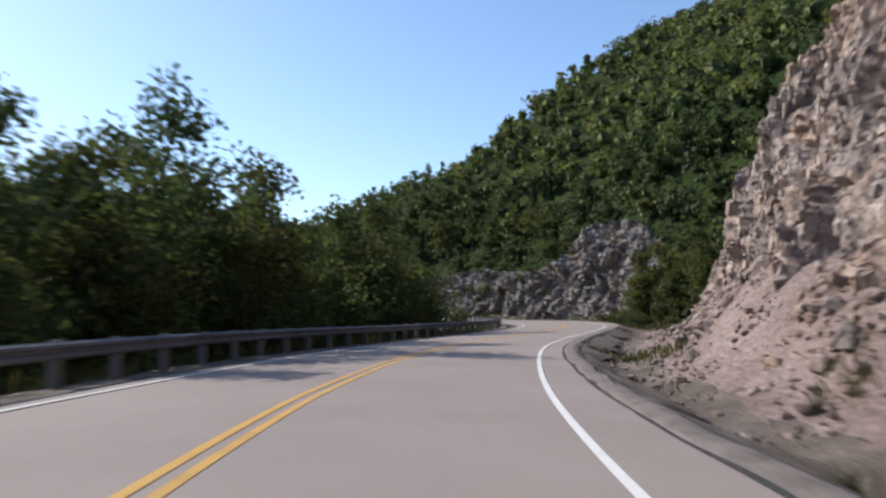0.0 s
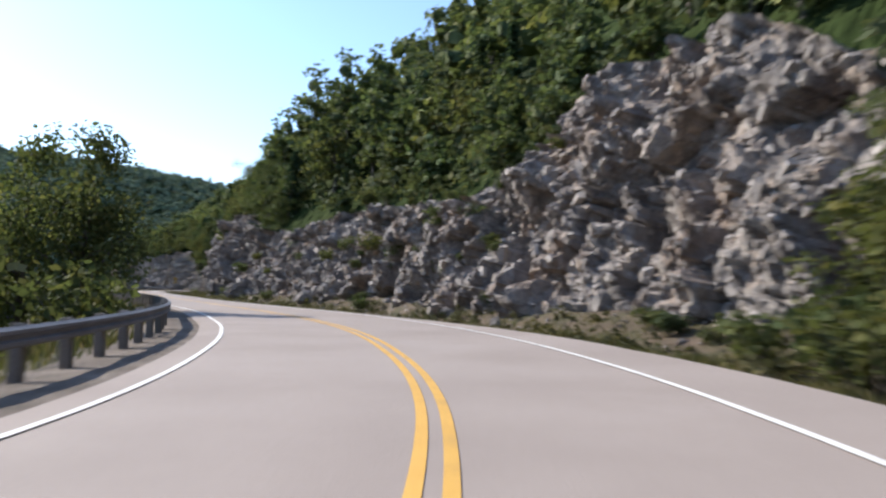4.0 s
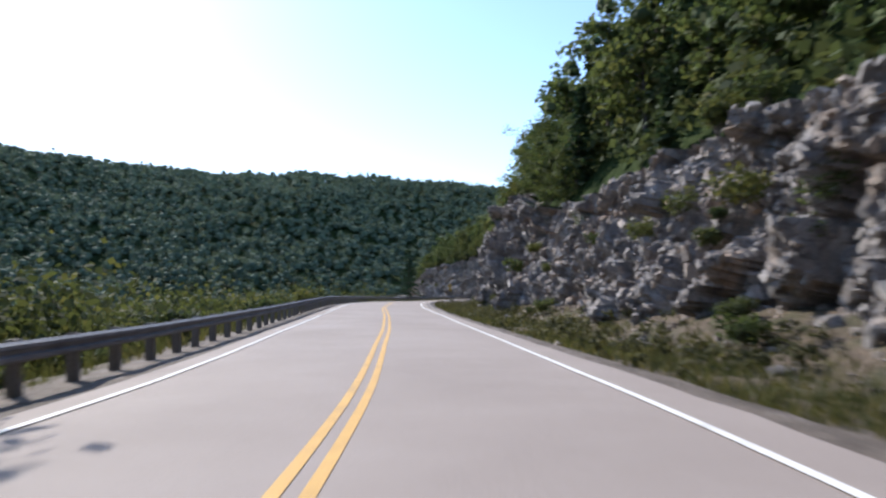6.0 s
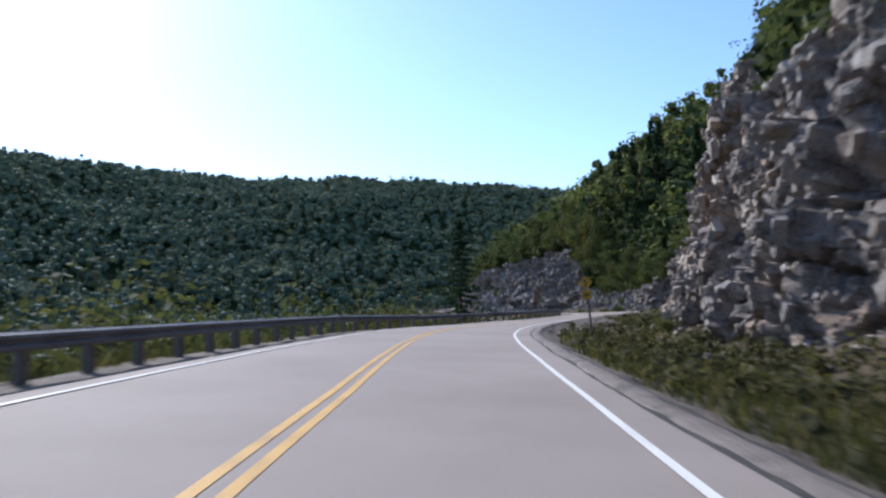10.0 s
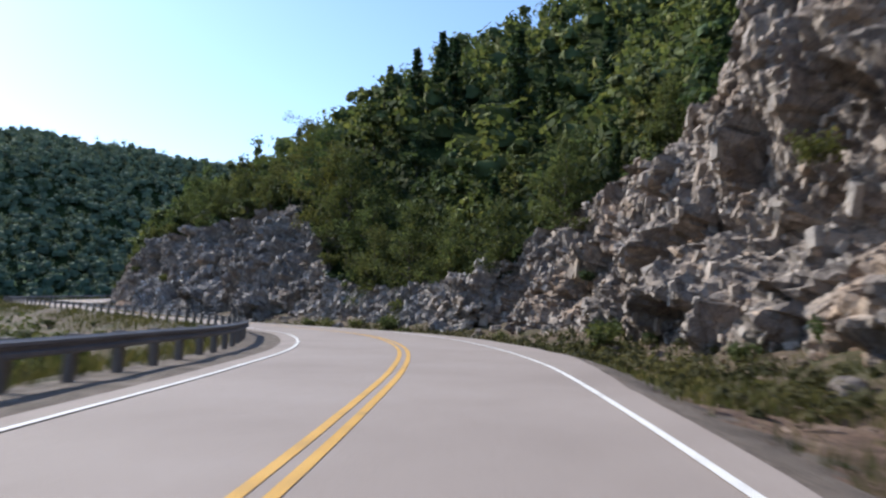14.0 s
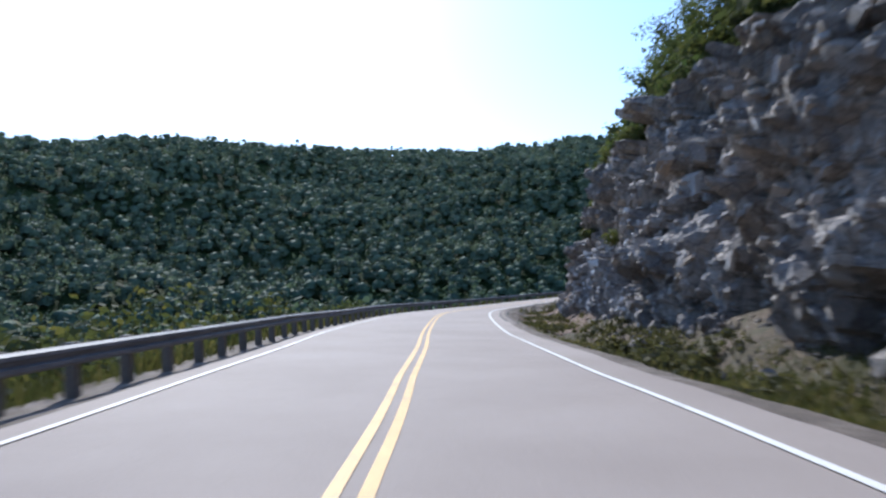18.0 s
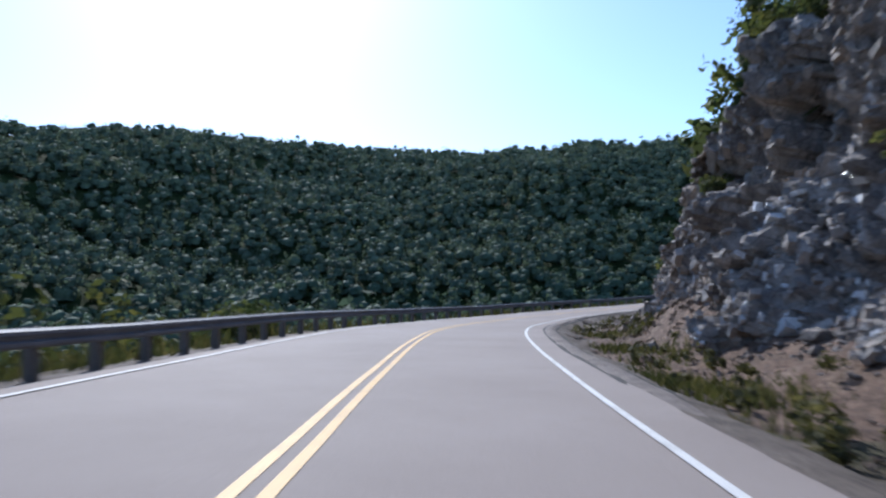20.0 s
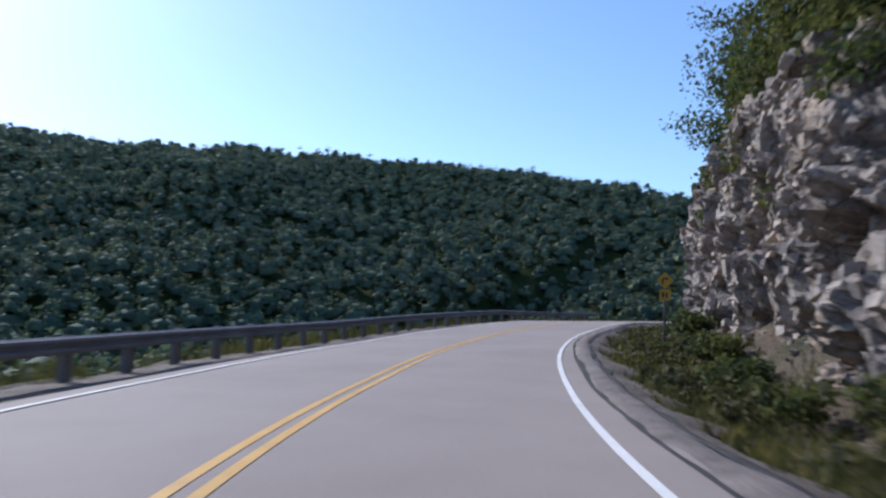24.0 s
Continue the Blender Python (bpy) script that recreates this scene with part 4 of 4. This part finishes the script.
rest = order[NEAR:]
i = kept[rest]
woods("hillside_woods", px[i], py[i], tz[rest], rng.uniform(2.8, 4.2, len(i)), 90, .54, leaf_green, "dense green mixed woods covering the steep hillside", 5, .34)

# undergrowth between the trees of the hillside
ux, uy = px + rng.normal(size=len(px)) * .1, py + rng.normal(size=len(px)) * .1
pick = np.r_[np.nonzero(off < 11)[0][:2600], np.nonzero((off >= 11) & (off < 60))[0][:2400]]
woods("undergrowth", ux[pick], uy[pick], ground_height(ux[pick], uy[pick]) + np.where(off[pick] < 9, .5, -.4), rng.uniform(1.0, 1.9, len(pick)), 25, .36, leaf_dull, "low green undergrowth on the steep hillside", 8)

# woods on the far valley side
fx, fy = rng.uniform(-840, 330, 90000), rng.uniform(-200, 1120, 90000)
_, fl = road_place(fx, fy)
fd2 = (fx[:, None] - RIDGE[None, :, 0]) ** 2 + (fy[:, None] - RIDGE[None, :, 1]) ** 2
fd, fh = np.sqrt(fd2.min(1)), RIDGE_H[fd2.argmin(1)]
_, RIDGE_L = road_place(RIDGE[:, 0], RIDGE[:, 1])
sel = (fl < -48) & (fd < 90 + 1.7 * fh) & (fl > RIDGE_L[fd2.argmin(1)] - 25)
keep, cellmap = [], {}
for i in np.nonzero(sel)[0]:
    pitch = 6.0 if fl[i] > -260 else 9.5
    key = (pitch, int(fx[i] // pitch), int(fy[i] // pitch))
    if key not in cellmap:
        cellmap[key] = 1
        keep.append(i)
keep = np.array(keep)
near = fl[keep] > -260
floor_sel = np.nonzero((fl < -48) & (fd >= 90 + 1.7 * fh) & (fl > -520) & (fy > 60))[0]
cellmap, low = {}, []
for i in floor_sel:
    key = (int(fx[i] // 12), int(fy[i] // 12))
    if key not in cellmap:
        cellmap[key] = 1
        low.append(i)
low = np.array(low)
woods("valley_floor_woods", fx[low], fy[low], ground_height(fx[low], fy[low]), rng.uniform(5.5, 8.5, len(low)), 40, 1.0, leaf_hazed, "green woods on the valley floor", 16, .44)
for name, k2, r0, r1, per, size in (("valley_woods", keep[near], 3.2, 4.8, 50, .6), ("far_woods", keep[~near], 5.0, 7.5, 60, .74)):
    woods(name, fx[k2], fy[k2], ground_height(fx[k2], fy[k2]), rng.uniform(r0, r1, len(k2)), per, size, leaf_hazed, "dense green woods on the far side of the valley", 6, .44)

# ---- guardrail ----
RAIL_LAT = -5.2
rail = tagged(new("guardrail"), "galvanised steel guardrail on weathered wooden posts", "guardrail")


def beam_mesh(s0, s1):
    prof = [(.0, .155), (-.03, .135), (-.08, .11), (-.08, .055), (-.02, .02), (-.02, -.02), (-.08, -.055), (-.08, -.11), (-.03, -.135), (.0, -.155)]
    ring = [(a + o, b) for o in (0, .012) for a, b in (prof if o == 0 else prof[::-1])]
    n = len(ring)
    ps = np.linspace(s0, s1, 5)
    v = []
    for q in ps:
        for a, b in ring:
            X_, Y_ = at_road(q, RAIL_LAT - a)
            v.append((X_, Y_, .56 + b + float(fall(q, RAIL_LAT))))
    f = [(i * n + j, i * n + (j + 1) % n, (i + 1) * n + (j + 1) % n, (i + 1) * n + j) for i in range(4) for j in range(n)]
    return mesh_of("beam", v, f, steel)


pm = bmesh.new()
bmesh.ops.create_cube(pm, size=1)
for v_ in pm.verts:
    v_.co = Vector((v_.co.x * .18, v_.co.y * .2, v_.co.z * 1.15 - .575))
bmesh.ops.bevel(pm, geom=pm.edges[:], offset=.015, segments=1, affect="EDGES")
post_mesh = bpy.data.meshes.new("post")
pm.to_mesh(post_mesh)
pm.free()
post_mesh.materials.append(post_wood)
s = -30.0
while s < 430:
    part("beam", beam_mesh(s, s + 3.83), steel, rail)
    for q in (s, s + 1.91):
        X_, Y_ = (float(w) for w in at_road(q, RAIL_LAT - .12))
        ob = part("post", post_mesh, post_wood, rail)
        ob.matrix_basis = pose(X_, Y_, .74 + float(fall(q, RAIL_LAT)), rng.normal() * 1.5, rng.normal() * 1.5, heading(q))
    s += 3.81

# ---- roadside trees on the valley side ----
left_trees = [tagged(broadleaf("tree", 8.5 + k * .8, 3.0 + .25 * k, 7000, .115, 300 + k, (leaf_olive, leaf_green)[k % 2], .22), "leafy roadside tree behind the guardrail, against the sky", "tree", "roadside trees") for k in range(4)]
n = 0
for s in np.arange(16, 55, 4.2):
    for lat, k in ((-8.8, .6), (-11, 1.08), (-14.5, 1.2)):
        put(left_trees[n % 4], s + rng.normal() * .9, lat + rng.normal() * .7, k * rng.uniform(.88, 1.1), rng.uniform(0, 360))
        n += 1
for s, lat, k in ((104, -8.6, 1.05), (108, -11.5, 1.15), (112, -15, 1.1), (103, -15, .9)):
    put(left_trees[n % 4], s, lat, k, 40 * n)
    n += 1
put_away(*left_trees)
gap_trees = [tagged(broadleaf("tree", 8 + k, 2.6, 4200, .15, 330 + k, leaf_olive, .08), "yellow-green leafy tree filling the gap between rock faces", "tree", "trees between the rock faces") for k in range(3)]
for k, (s, lat, g) in enumerate(((74, 12.5, .8), (77, 11.2, .95), (80, 12.4, .7), (79, 15.5, 1.2), (75, 16, 1.2), (72.5, 15, .9), (81, 16.5, 1.1))):
    put(gap_trees[k % 3], s, lat, g, 57 * k, -.4)
put_away(*gap_trees)
pine = tagged(spruce("pine", 12.5, 6500, .125, 401, leaf_needle, .25, .75), "lone ragged pine beside the guardrail", "pine")
put(pine, 226, -9.8, 1.0, 20)
put_away(pine)
crest = tagged(spruce("spruce", 11, 1400, .26, 411, leaf_needle, .17), "tall dark spruce rising above the hillside woods", "spruce", "spruces on the skyline")
for s, lat, k in ((309, 43.5, 1.15), (306, 40, .9), (311, 47, 1.0), (292, 39.8, 1.2), (295, 43, .9), (299, 36, 1.0), (303, 33, 1.05), (286, 37, .95), (281, 40, 1.1), (315, 38, 1.0), (320, 36, .9)):
    put(crest, s, lat, k, 70 * k)
put_away(crest)


# ---- broken asphalt edge on the cutting side ----
def wander(S):
    return paved(S) + 0.06 * fbm(np.stack([S[:, 0] / 5, 0 * S[:, 0], 0 * S[:, 0]], 1), 3, 9)[:, None]


for s0, s1 in ((-40, 62), (140, 216), (318, S_END - 4)):
    q = np.arange(s0, s1, 0.3)
    sunk = -.14 * (1 - np.clip(np.minimum(q - s0, s1 - q) / 5, 0, 1))[:, None]
    ob = strip("asphalt_kerb", q, [3.38, 3.43, 3.52, 3.64, 3.76, 3.84, 3.9], np.array([-.04, -.005, .02, .035, .03, .0, -.07]) + sunk, old_asphalt, 0.03, 12, rag=0.12, beyond=wander)
    tagged(ob, "low cracked asphalt kerb along the road's edge", "kerb", "asphalt kerbs", "structure")
    for at, seed in ((3.35, 14), (3.86, 15)):
        ob = strip("asphalt_joint", q, [at, at + .05, at + .12], np.array([.002, .008, -.004] if seed == 14 else [-.03, -.015, -.05]) + sunk, joint_dirt, 0.006, seed, rag=0.09, beyond=wander)
        tagged(ob, "dark open joint filled with dirt along the kerb", "joint", "asphalt joints", "structure")


# ---- stones ----
ICO = bmesh.new()
bmesh.ops.create_icosphere(ICO, subdivisions=1, radius=1)
ICO_V = np.array([tuple(v.co) for v in ICO.verts])
ICO_F = np.array([[v.index for v in f.verts] for f in ICO.faces])
ICO.free()
ICO = bmesh.new()
bmesh.ops.create_icosphere(ICO, subdivisions=2, radius=1)
BIG_V = np.array([tuple(v.co) for v in ICO.verts])
BIG_F = np.array([[v.index for v in f.verts] for f in ICO.faces])
ICO.free()


def stones(name, x, y, z, r, mat, label, seed):
    """Many small angular stones as one object."""
    rng = np.random.default_rng(seed)
    n = len(x)
    v = ICO_V[None] * (0.6 + 0.7 * rng.random((n, 12, 1))) * (0.45 + 0.8 * rng.random((n, 1, 3)))
    a = rng.uniform(0, 6.28, n)
    c_, s_ = np.cos(a)[:, None], np.sin(a)[:, None]
    v = np.stack([v[:, :, 0] * c_ - v[:, :, 1] * s_, v[:, :, 0] * s_ + v[:, :, 1] * c_, v[:, :, 2] * .8], 2) * r[:, None, None]
    v += np.stack([x, y, z], 1)[:, None]
    f = (ICO_F[None] + 12 * np.arange(n)[:, None, None]).reshape(-1, 3)
    return tagged(new(name, mesh_of(name, v.reshape(-1, 3), f, mat)), label, "stones", kind="stuff")


def verge_z(s, lat):
    return verge_right(np.asarray(s, float), np.asarray(lat, float))


rng = np.random.default_rng(21)
for s0, s1, n, mat, lab, reach in ((-30, 66, 4200, rock_rose, "rose-brown fallen stones heaped below the rock face", 1.0), (84, 190, 1800, rock_grey, "grey fallen stones scattered on the verge", .5),
                            (190, 262, 2400, rock_brown, "rust-brown rubble below the rock face", .7), (280, 338, 1600, rock_grey, "grey rubble at the foot of the rock face", .5), (338, 376, 3400, rock_brown, "tan rubble heaped below the rock face", 1.0), (376, 440, 700, rock_tan, "tan fallen stones on the verge", .5)):
    s = rng.uniform(s0, s1, n)
    clump = fbm(np.stack([s / 5, 0 * s, 0 * s + 3], 1), 2, 31)
    u = np.clip(1.1 - np.abs(rng.normal(size=n)) * reach * .5 * (1 + .5 * clump), .05, 1.12)
    lat = 4.3 + paved(s) * .8 + u * (foot(s) + .3 - 4.3 - paved(s) * .8)
    r = 0.04 * np.exp(np.abs(rng.normal(size=n)) * .68) * (.5 + .8 * u)
    x, y = at_road(s, lat)
    stones("rubble", x, y, verge_z(s, lat) + r * .2, np.minimum(r, .42), mat, lab, int(s1))
# small fragments strewn between the kerb and the foot of the slopes
for s0, s1, n, mat in ((-10, 66, 3000, rock_brown), (84, 200, 900, rock_grey), (200, 262, 1500, rock_brown), (318, 440, 2600, rock_brown)):
    s = rng.uniform(s0, s1, n)
    u = rng.uniform(.06, .7, n) ** 1.2
    lat = 4.2 + paved(s) + u * (foot(s) - 4.2 - paved(s))
    x, y = at_road(s, lat)
    keep_ = fbm(np.stack([x / 1.8, y / 1.8, 0 * x], 1), 3, 91) > rng.uniform(-.5, .5, n)
    r = .022 * np.exp(np.abs(rng.normal(size=n)) * .7)
    stones("rubble", x[keep_], y[keep_], (verge_z(s, lat) + r * .2)[keep_], np.minimum(r, .2)[keep_], mat, "small broken stones strewn beside the kerb", int(s1) + 1)

for k in range(70):
    s = rng.uniform(-20, 430)
    if 70 < s < 84:
        continue
    mat = rock_rose if s < 76 else rock_grey if s < 188 or 270 < s < 346 else rock_tan
    lat = 4.9 + rng.uniform(.55, 1.02) * (foot(s) - 4.9)
    d1, d2, o1, tip1 = cells(BIG_V * 1.1 + 10 * k, 5)
    v = BIG_V * (0.55 + 0.7 * o1 + 0.12 * rng.random(len(BIG_V)))[:, None] * (.6 + .6 * rng.random((1, 3))) * rng.uniform(.18, .45)
    x, y = (float(q) for q in at_road(s, lat))
    ob = new("boulder", mesh_of("boulder", v, BIG_F, mat))
    ob.matrix_basis = pose(x, y, float(verge_z(s, lat)) + .08, 0, 0, rng.uniform(0, 360))
    tagged(ob, "angular fallen boulder lying on the stony verge", "boulder", "boulders below the rock face")


# ---- grass and shrubs ----
def blades(name, s, lat, z, high, label, seed):
    rng = np.random.default_rng(seed)
    n = len(s)
    x, y = at_road(s, lat)
    a = rng.uniform(0, 6.28, n)
    w = .012 + .02 * rng.random(n)
    h = high * (.4 + .9 * rng.random(n))
    sway = rng.normal(size=(n, 2)) * .35 * h[:, None]
    base = np.stack([x, y, z - .03], 1)
    side = np.stack([np.cos(a) * w, np.sin(a) * w, 0 * w], 1)
    mid = base + np.stack([sway[:, 0] * .4, sway[:, 1] * .4, h * .6], 1)
    tip = base + np.stack([sway[:, 0], sway[:, 1], h], 1)
    v = np.stack([base - side, base + side, mid + side * .8, tip, mid - side * .8], 1).reshape(-1, 3)
    f = np.arange(5 * n).reshape(-1, 5)
    return tagged(new(name, mesh_of(name, v, f, grass_mat)), label, "grass", kind="stuff")


n = 130000
s = rng.uniform(-20, 440, n)
u = rng.beta(1.6, 2.0, n)
lat = 4.3 + paved(s) * .9 + u * (foot(s) - 4.3 - paved(s) * .9)
x, y = at_road(s, lat)
patch = fbm(np.stack([x / 3.5, y / 3.5, 0 * x], 1), 3, 77) + .35 * np.interp(s, [-20, 60, 75, 100, 180, 202, 208, 225, 240, 300, 325, 368, 376, 440], [-2.2, -2.0, .2, .4, 1.0, 1.0, -.9, .4, 1.6, 1.5, -1, -1, 1, 1])
ok = patch > rng.uniform(-.25, .5, n)
s, lat = s[ok], lat[ok]
blades("verge_grass", s, lat, verge_z(s, lat), .30, "dry green grass and weeds on the stony verge", 61)
n = 46000
s = rng.uniform(-20, 440, n)
lat = -5.5 - rng.gamma(1.6, 1.3, n)
bz = np.interp(-lat, [5.4, 6.2, 7.2, 8.5, 10.5, 13, 16, 20], [-.25, -.2, -.42, -.9, -1.8, -3.0, -4.5, -7.2])
x, y = at_road(s, lat)
ok = (fbm(np.stack([x / 3, y / 3, 0 * x], 1), 3, 78) > rng.uniform(-.7, .4, n)) & (lat > -14)
s, lat, bz = s[ok], lat[ok], bz[ok]
blades("bank_grass", s, lat, bz + fall(s, lat), .5, "tall weeds and grass behind the guardrail", 62)

n = 5000
s = rng.uniform(66, 432, n)
u = rng.beta(2.0, 1.5, n)
lat = 4.6 + paved(s) * .9 + u * (foot(s) - .4 - 4.6 - paved(s) * .9)
thick = np.interp(s, [66, 110, 190, 204, 210, 236, 258, 300, 326, 366, 374, 432], [.35, .45, .7, .6, .4, .5, 1, .7, .1, .1, .55, .55])
x, y = at_road(s, lat)
ok = (rng.random(n) < thick) & (fbm(np.stack([x / 2.5, y / 2.5, 0 * x], 1), 2, 79) > -.35)
leaf_dry = leaf_material("dry_weeds", (.07, .062, .034), (.115, .098, .052), (.19, .15, .085), 0.4)
woods("verge_weeds", x[ok], y[ok], verge_z(s[ok], lat[ok]) - .1, rng.uniform(.16, .46, ok.sum()), 30, .085, leaf_dry, "low olive weeds among the stones of the verge", 12)

shrubs = [tagged(bush("shrub", 1.1 + .25 * k, 1.0 + .3 * k, 560, .095, 500 + k, (leaf_dull, leaf_olive, leaf_olive)[k]), "leafy green shrub growing among stones", "shrub", "shrubs beside the road") for k in range(3)]
# on the verge
for k in range(46):
    s = rng.uniform(66, 425)
    if 198 < s < 226 or 286 < s < 372:
        continue
    lat = foot(s) - rng.uniform(.1, 1.7)
    put(shrubs[k % 3], s, lat, rng.uniform(.5, 1.0), rng.uniform(0, 360), float(verge_z(s, lat)) - .05)
for s in np.arange(373, 392, 2.6):
    lat = foot(s) - rng.uniform(.5, 1.6)
    put(shrubs[int(s) % 2], s, lat, rng.uniform(.5, .8), rng.uniform(0, 360), float(verge_z(s, lat)) - .05)
for s, lat, k in ((75, 9.2, 1.2), (77, 8.6, 1.3), (78.5, 9.4, 1.5), (80.5, 8.9, 1.1), (276, 8.3, .9), (280, 8.0, .8), (283.5, 7.6, .8)):
    put(shrubs[1 + int(s) % 2], s, lat, k, 40 * k * s, float(verge_z(s, lat)) - .05)
# on ledges and along the top of the rock
for k in range(96):
    s = rng.uniform(-10, 420)
    h = float(face_height(s))
    w = rng.choice([.35, .55, .75, .95, 1.0, 1.03])
    if w < .9 and (s < 76 or rng.random() < .45):
        w = 1.0
    lat = float(foot(s)) + float(lean(s)) * h * w ** 1.15 + (.3 if w < .9 else .8)
    put(shrubs[k % 3], s, lat, rng.uniform(.7, 1.3), rng.uniform(0, 360), -.8 + (h + .8) * w + .1)
# in the clefts of the grey and the tall tan rock
for k in range(48):
    s = rng.uniform(98, 150) if k % 2 else rng.uniform(204, 262)
    h = float(face_height(s))
    w = rng.uniform(.35, .95) if k % 2 else rng.uniform(.08, .5)
    lat = float(foot(s)) + float(lean(s)) * h * w ** 1.15 - .1
    put(shrubs[k % 3], s, lat, rng.uniform(.45, .9), rng.uniform(0, 360), -.8 + (h + .8) * w - .1)
# hanging over the corner of the rock at the last bend
for k in range(16):
    s = 374 + k * 1.8
    h, w = float(face_height(s)), (.55, .8, .95, 1.0, .7)[k % 5]
    lat = float(foot(s)) + float(lean(s)) * h * w ** 1.15 + .5
    put(shrubs[1 + k % 2], s, lat, rng.uniform(.6, 1.0), rng.uniform(0, 360), -.8 + (h + .8) * w)
# behind the guardrail
for k in range(62):
    s = rng.uniform(62, 425)
    lat = -6.6 - rng.gamma(1.8, 1.6)
    z = float(np.interp(-lat, [6.2, 7.2, 8.5, 10.5, 13, 16, 20], [-.2, -.42, -.9, -1.8, -3.0, -4.5, -7.2]) + fall(s, lat))
    low = np.interp(s, [62, 230, 240, 292, 300, 345, 355], [1, 1, .4, .4, .9, .9, .4])
    put(shrubs[k % 3], s, lat, rng.uniform(.7, 1.5) * low, rng.uniform(0, 360), z)
put_away(*shrubs)

# trees lower down the valley side
n = 2400
s, lat = rng.uniform(58, 440, n), -12.5 - rng.gamma(1.7, 14, n)
x, y = at_road(s, lat)
q, l2 = road_place(x, y)
ok = (np.abs(l2 - lat) < 2.5) & (l2 < -11.5) & (l2 > -75)
x, y = x[ok], y[ok]
big = np.interp(s[ok], [58, 80, 232, 242, 288, 300, 330, 350, 440], [1.2, 1.25, 1.2, .6, .6, 1.1, 1.1, .75, .7])
deep = l2[ok] < -24
for name, k2, per, size in (("slope_woods", ~deep, 180, .22), ("lower_woods", deep, 70, .45)):
    woods(name, x[k2], y[k2], ground_height(x[k2], y[k2]), (rng.uniform(2.4, 3.8, len(x)) * big)[k2], per, size, leaf_dull, "leafy green woods on the slope below the road", 9)


# ---- road signs ----
sign_yellow = surface("sign_yellow", 4.0, ((.3, (.46, .27, .03)), (.7, (.6, .36, .045))), fine=60, rough=.45, bump=.05, depth=.002)
sign_black, _, sb = material("sign_black", .6)
sb.inputs["Base Color"].default_value = (.02, .02, .02, 1)
sign_back = surface("sign_back", 3.0, ((.3, (.32, .33, .34)), (.7, (.42, .43, .44))), fine=50, rough=.5, metal=.6, bump=.05, depth=.002)


def plate(corners, thick):
    bm = bmesh.new()
    vs = [bm.verts.new((x, 0, z)) for x, z in corners]
    f = bm.faces.new(vs)
    r = bmesh.ops.extrude_face_region(bm, geom=[f])
    bmesh.ops.translate(bm, verts=[g for g in r["geom"] if isinstance(g, bmesh.types.BMVert)], vec=(0, thick, 0))
    bmesh.ops.recalc_face_normals(bm, faces=bm.faces)
    return bm


def ribbon(points, wide, y):
    bm = bmesh.new()
    pts = [Vector((a, b)) for a, b in points]
    rows = []
    for i, p in enumerate(pts):
        w = (pts[min(i + 1, len(pts) - 1)] - pts[max(i - 1, 0)]).normalized()
        nrm = Vector((-w.y, w.x)) * wide / 2
        rows.append([bm.verts.new((p.x + e * nrm.x, yy, p.y + e * nrm.y)) for e, yy in ((-1, y), (1, y), (1, y + .003), (-1, y + .003))])
    for r0, r1 in zip(rows, rows[1:]):
        for k in range(4):
            bm.faces.new((r0[k], r0[(k + 1) % 4], r1[(k + 1) % 4], r1[k]))
    return bm


def warning_sign(s, lat, tip_over, arrow, label, head):
    """A yellow diamond over a small square plate on a post, facing back along the road."""
    root = tagged(new("road_sign"), label, "road sign", "warning signs")
    bm = bmesh.new()
    bmesh.ops.create_cube(bm, size=1)
    for v in bm.verts:
        v.co = Vector((v.co.x * .1, v.co.y * .1 + .065, v.co.z * (head + .9) + (head + .9) / 2 - .6))
    bmesh.ops.bevel(bm, geom=bm.edges[:], offset=.008, segments=1, affect="EDGES")
    part("post", bm, post_wood, root)
    c, r = head, .33
    d = part("panel", plate([(0, c - r), (r, c), (0, c + r), (-r, c)], .004), sign_yellow, root, "yellow diamond panel")
    part("arrow", ribbon([(a, c + b) for a, b in arrow], .06, -.006), sign_black, d, "black curved arrow")
    tip = arrow[-1]
    way = (Vector(tip) - Vector(arrow[-2])).normalized()
    nrm = Vector((-way.y, way.x))
    a, b, e = Vector(tip) + way * .09, Vector(tip) + nrm * .07, Vector(tip) - nrm * .07
    part("arrowhead", plate([(q.x, c + q.y) for q in (e, a, b)], .003), sign_black, d).location.y = -.006
    low = part("speed_plate", plate([(-.21, c - .77), (.21, c - .77), (.21, c - .35), (-.21, c - .35)], .004), sign_yellow, root, "small square yellow plate")
    for x0_ in (-.1, .03):
        part("bar", plate([(x0_, c - .66), (x0_ + .075, c - .66), (x0_ + .075, c - .46), (x0_, c - .46)], .003), sign_black, low).location.y = -.006
    x, y = (float(q) for q in at_road(s, lat))
    root.matrix_basis = pose(x, y, float(verge_z(s, lat)), 0, tip_over, heading(s))
    return root


bend = [(-.015, -.19), (-.015, -.09), (.04, -.04), (.04, .015), (-.03, .05), (-.03, .11)]
warning_sign(195.4, 6.65, -6, bend, "yellow winding-road warning sign leaning on a wooden post", 2.9)
warning_sign(393, 7.0, 2, [(-.09, -.15), (-.09, .04), (-.06, .075), (.045, .075)], "yellow bend warning sign on a post by the verge", 2.9)
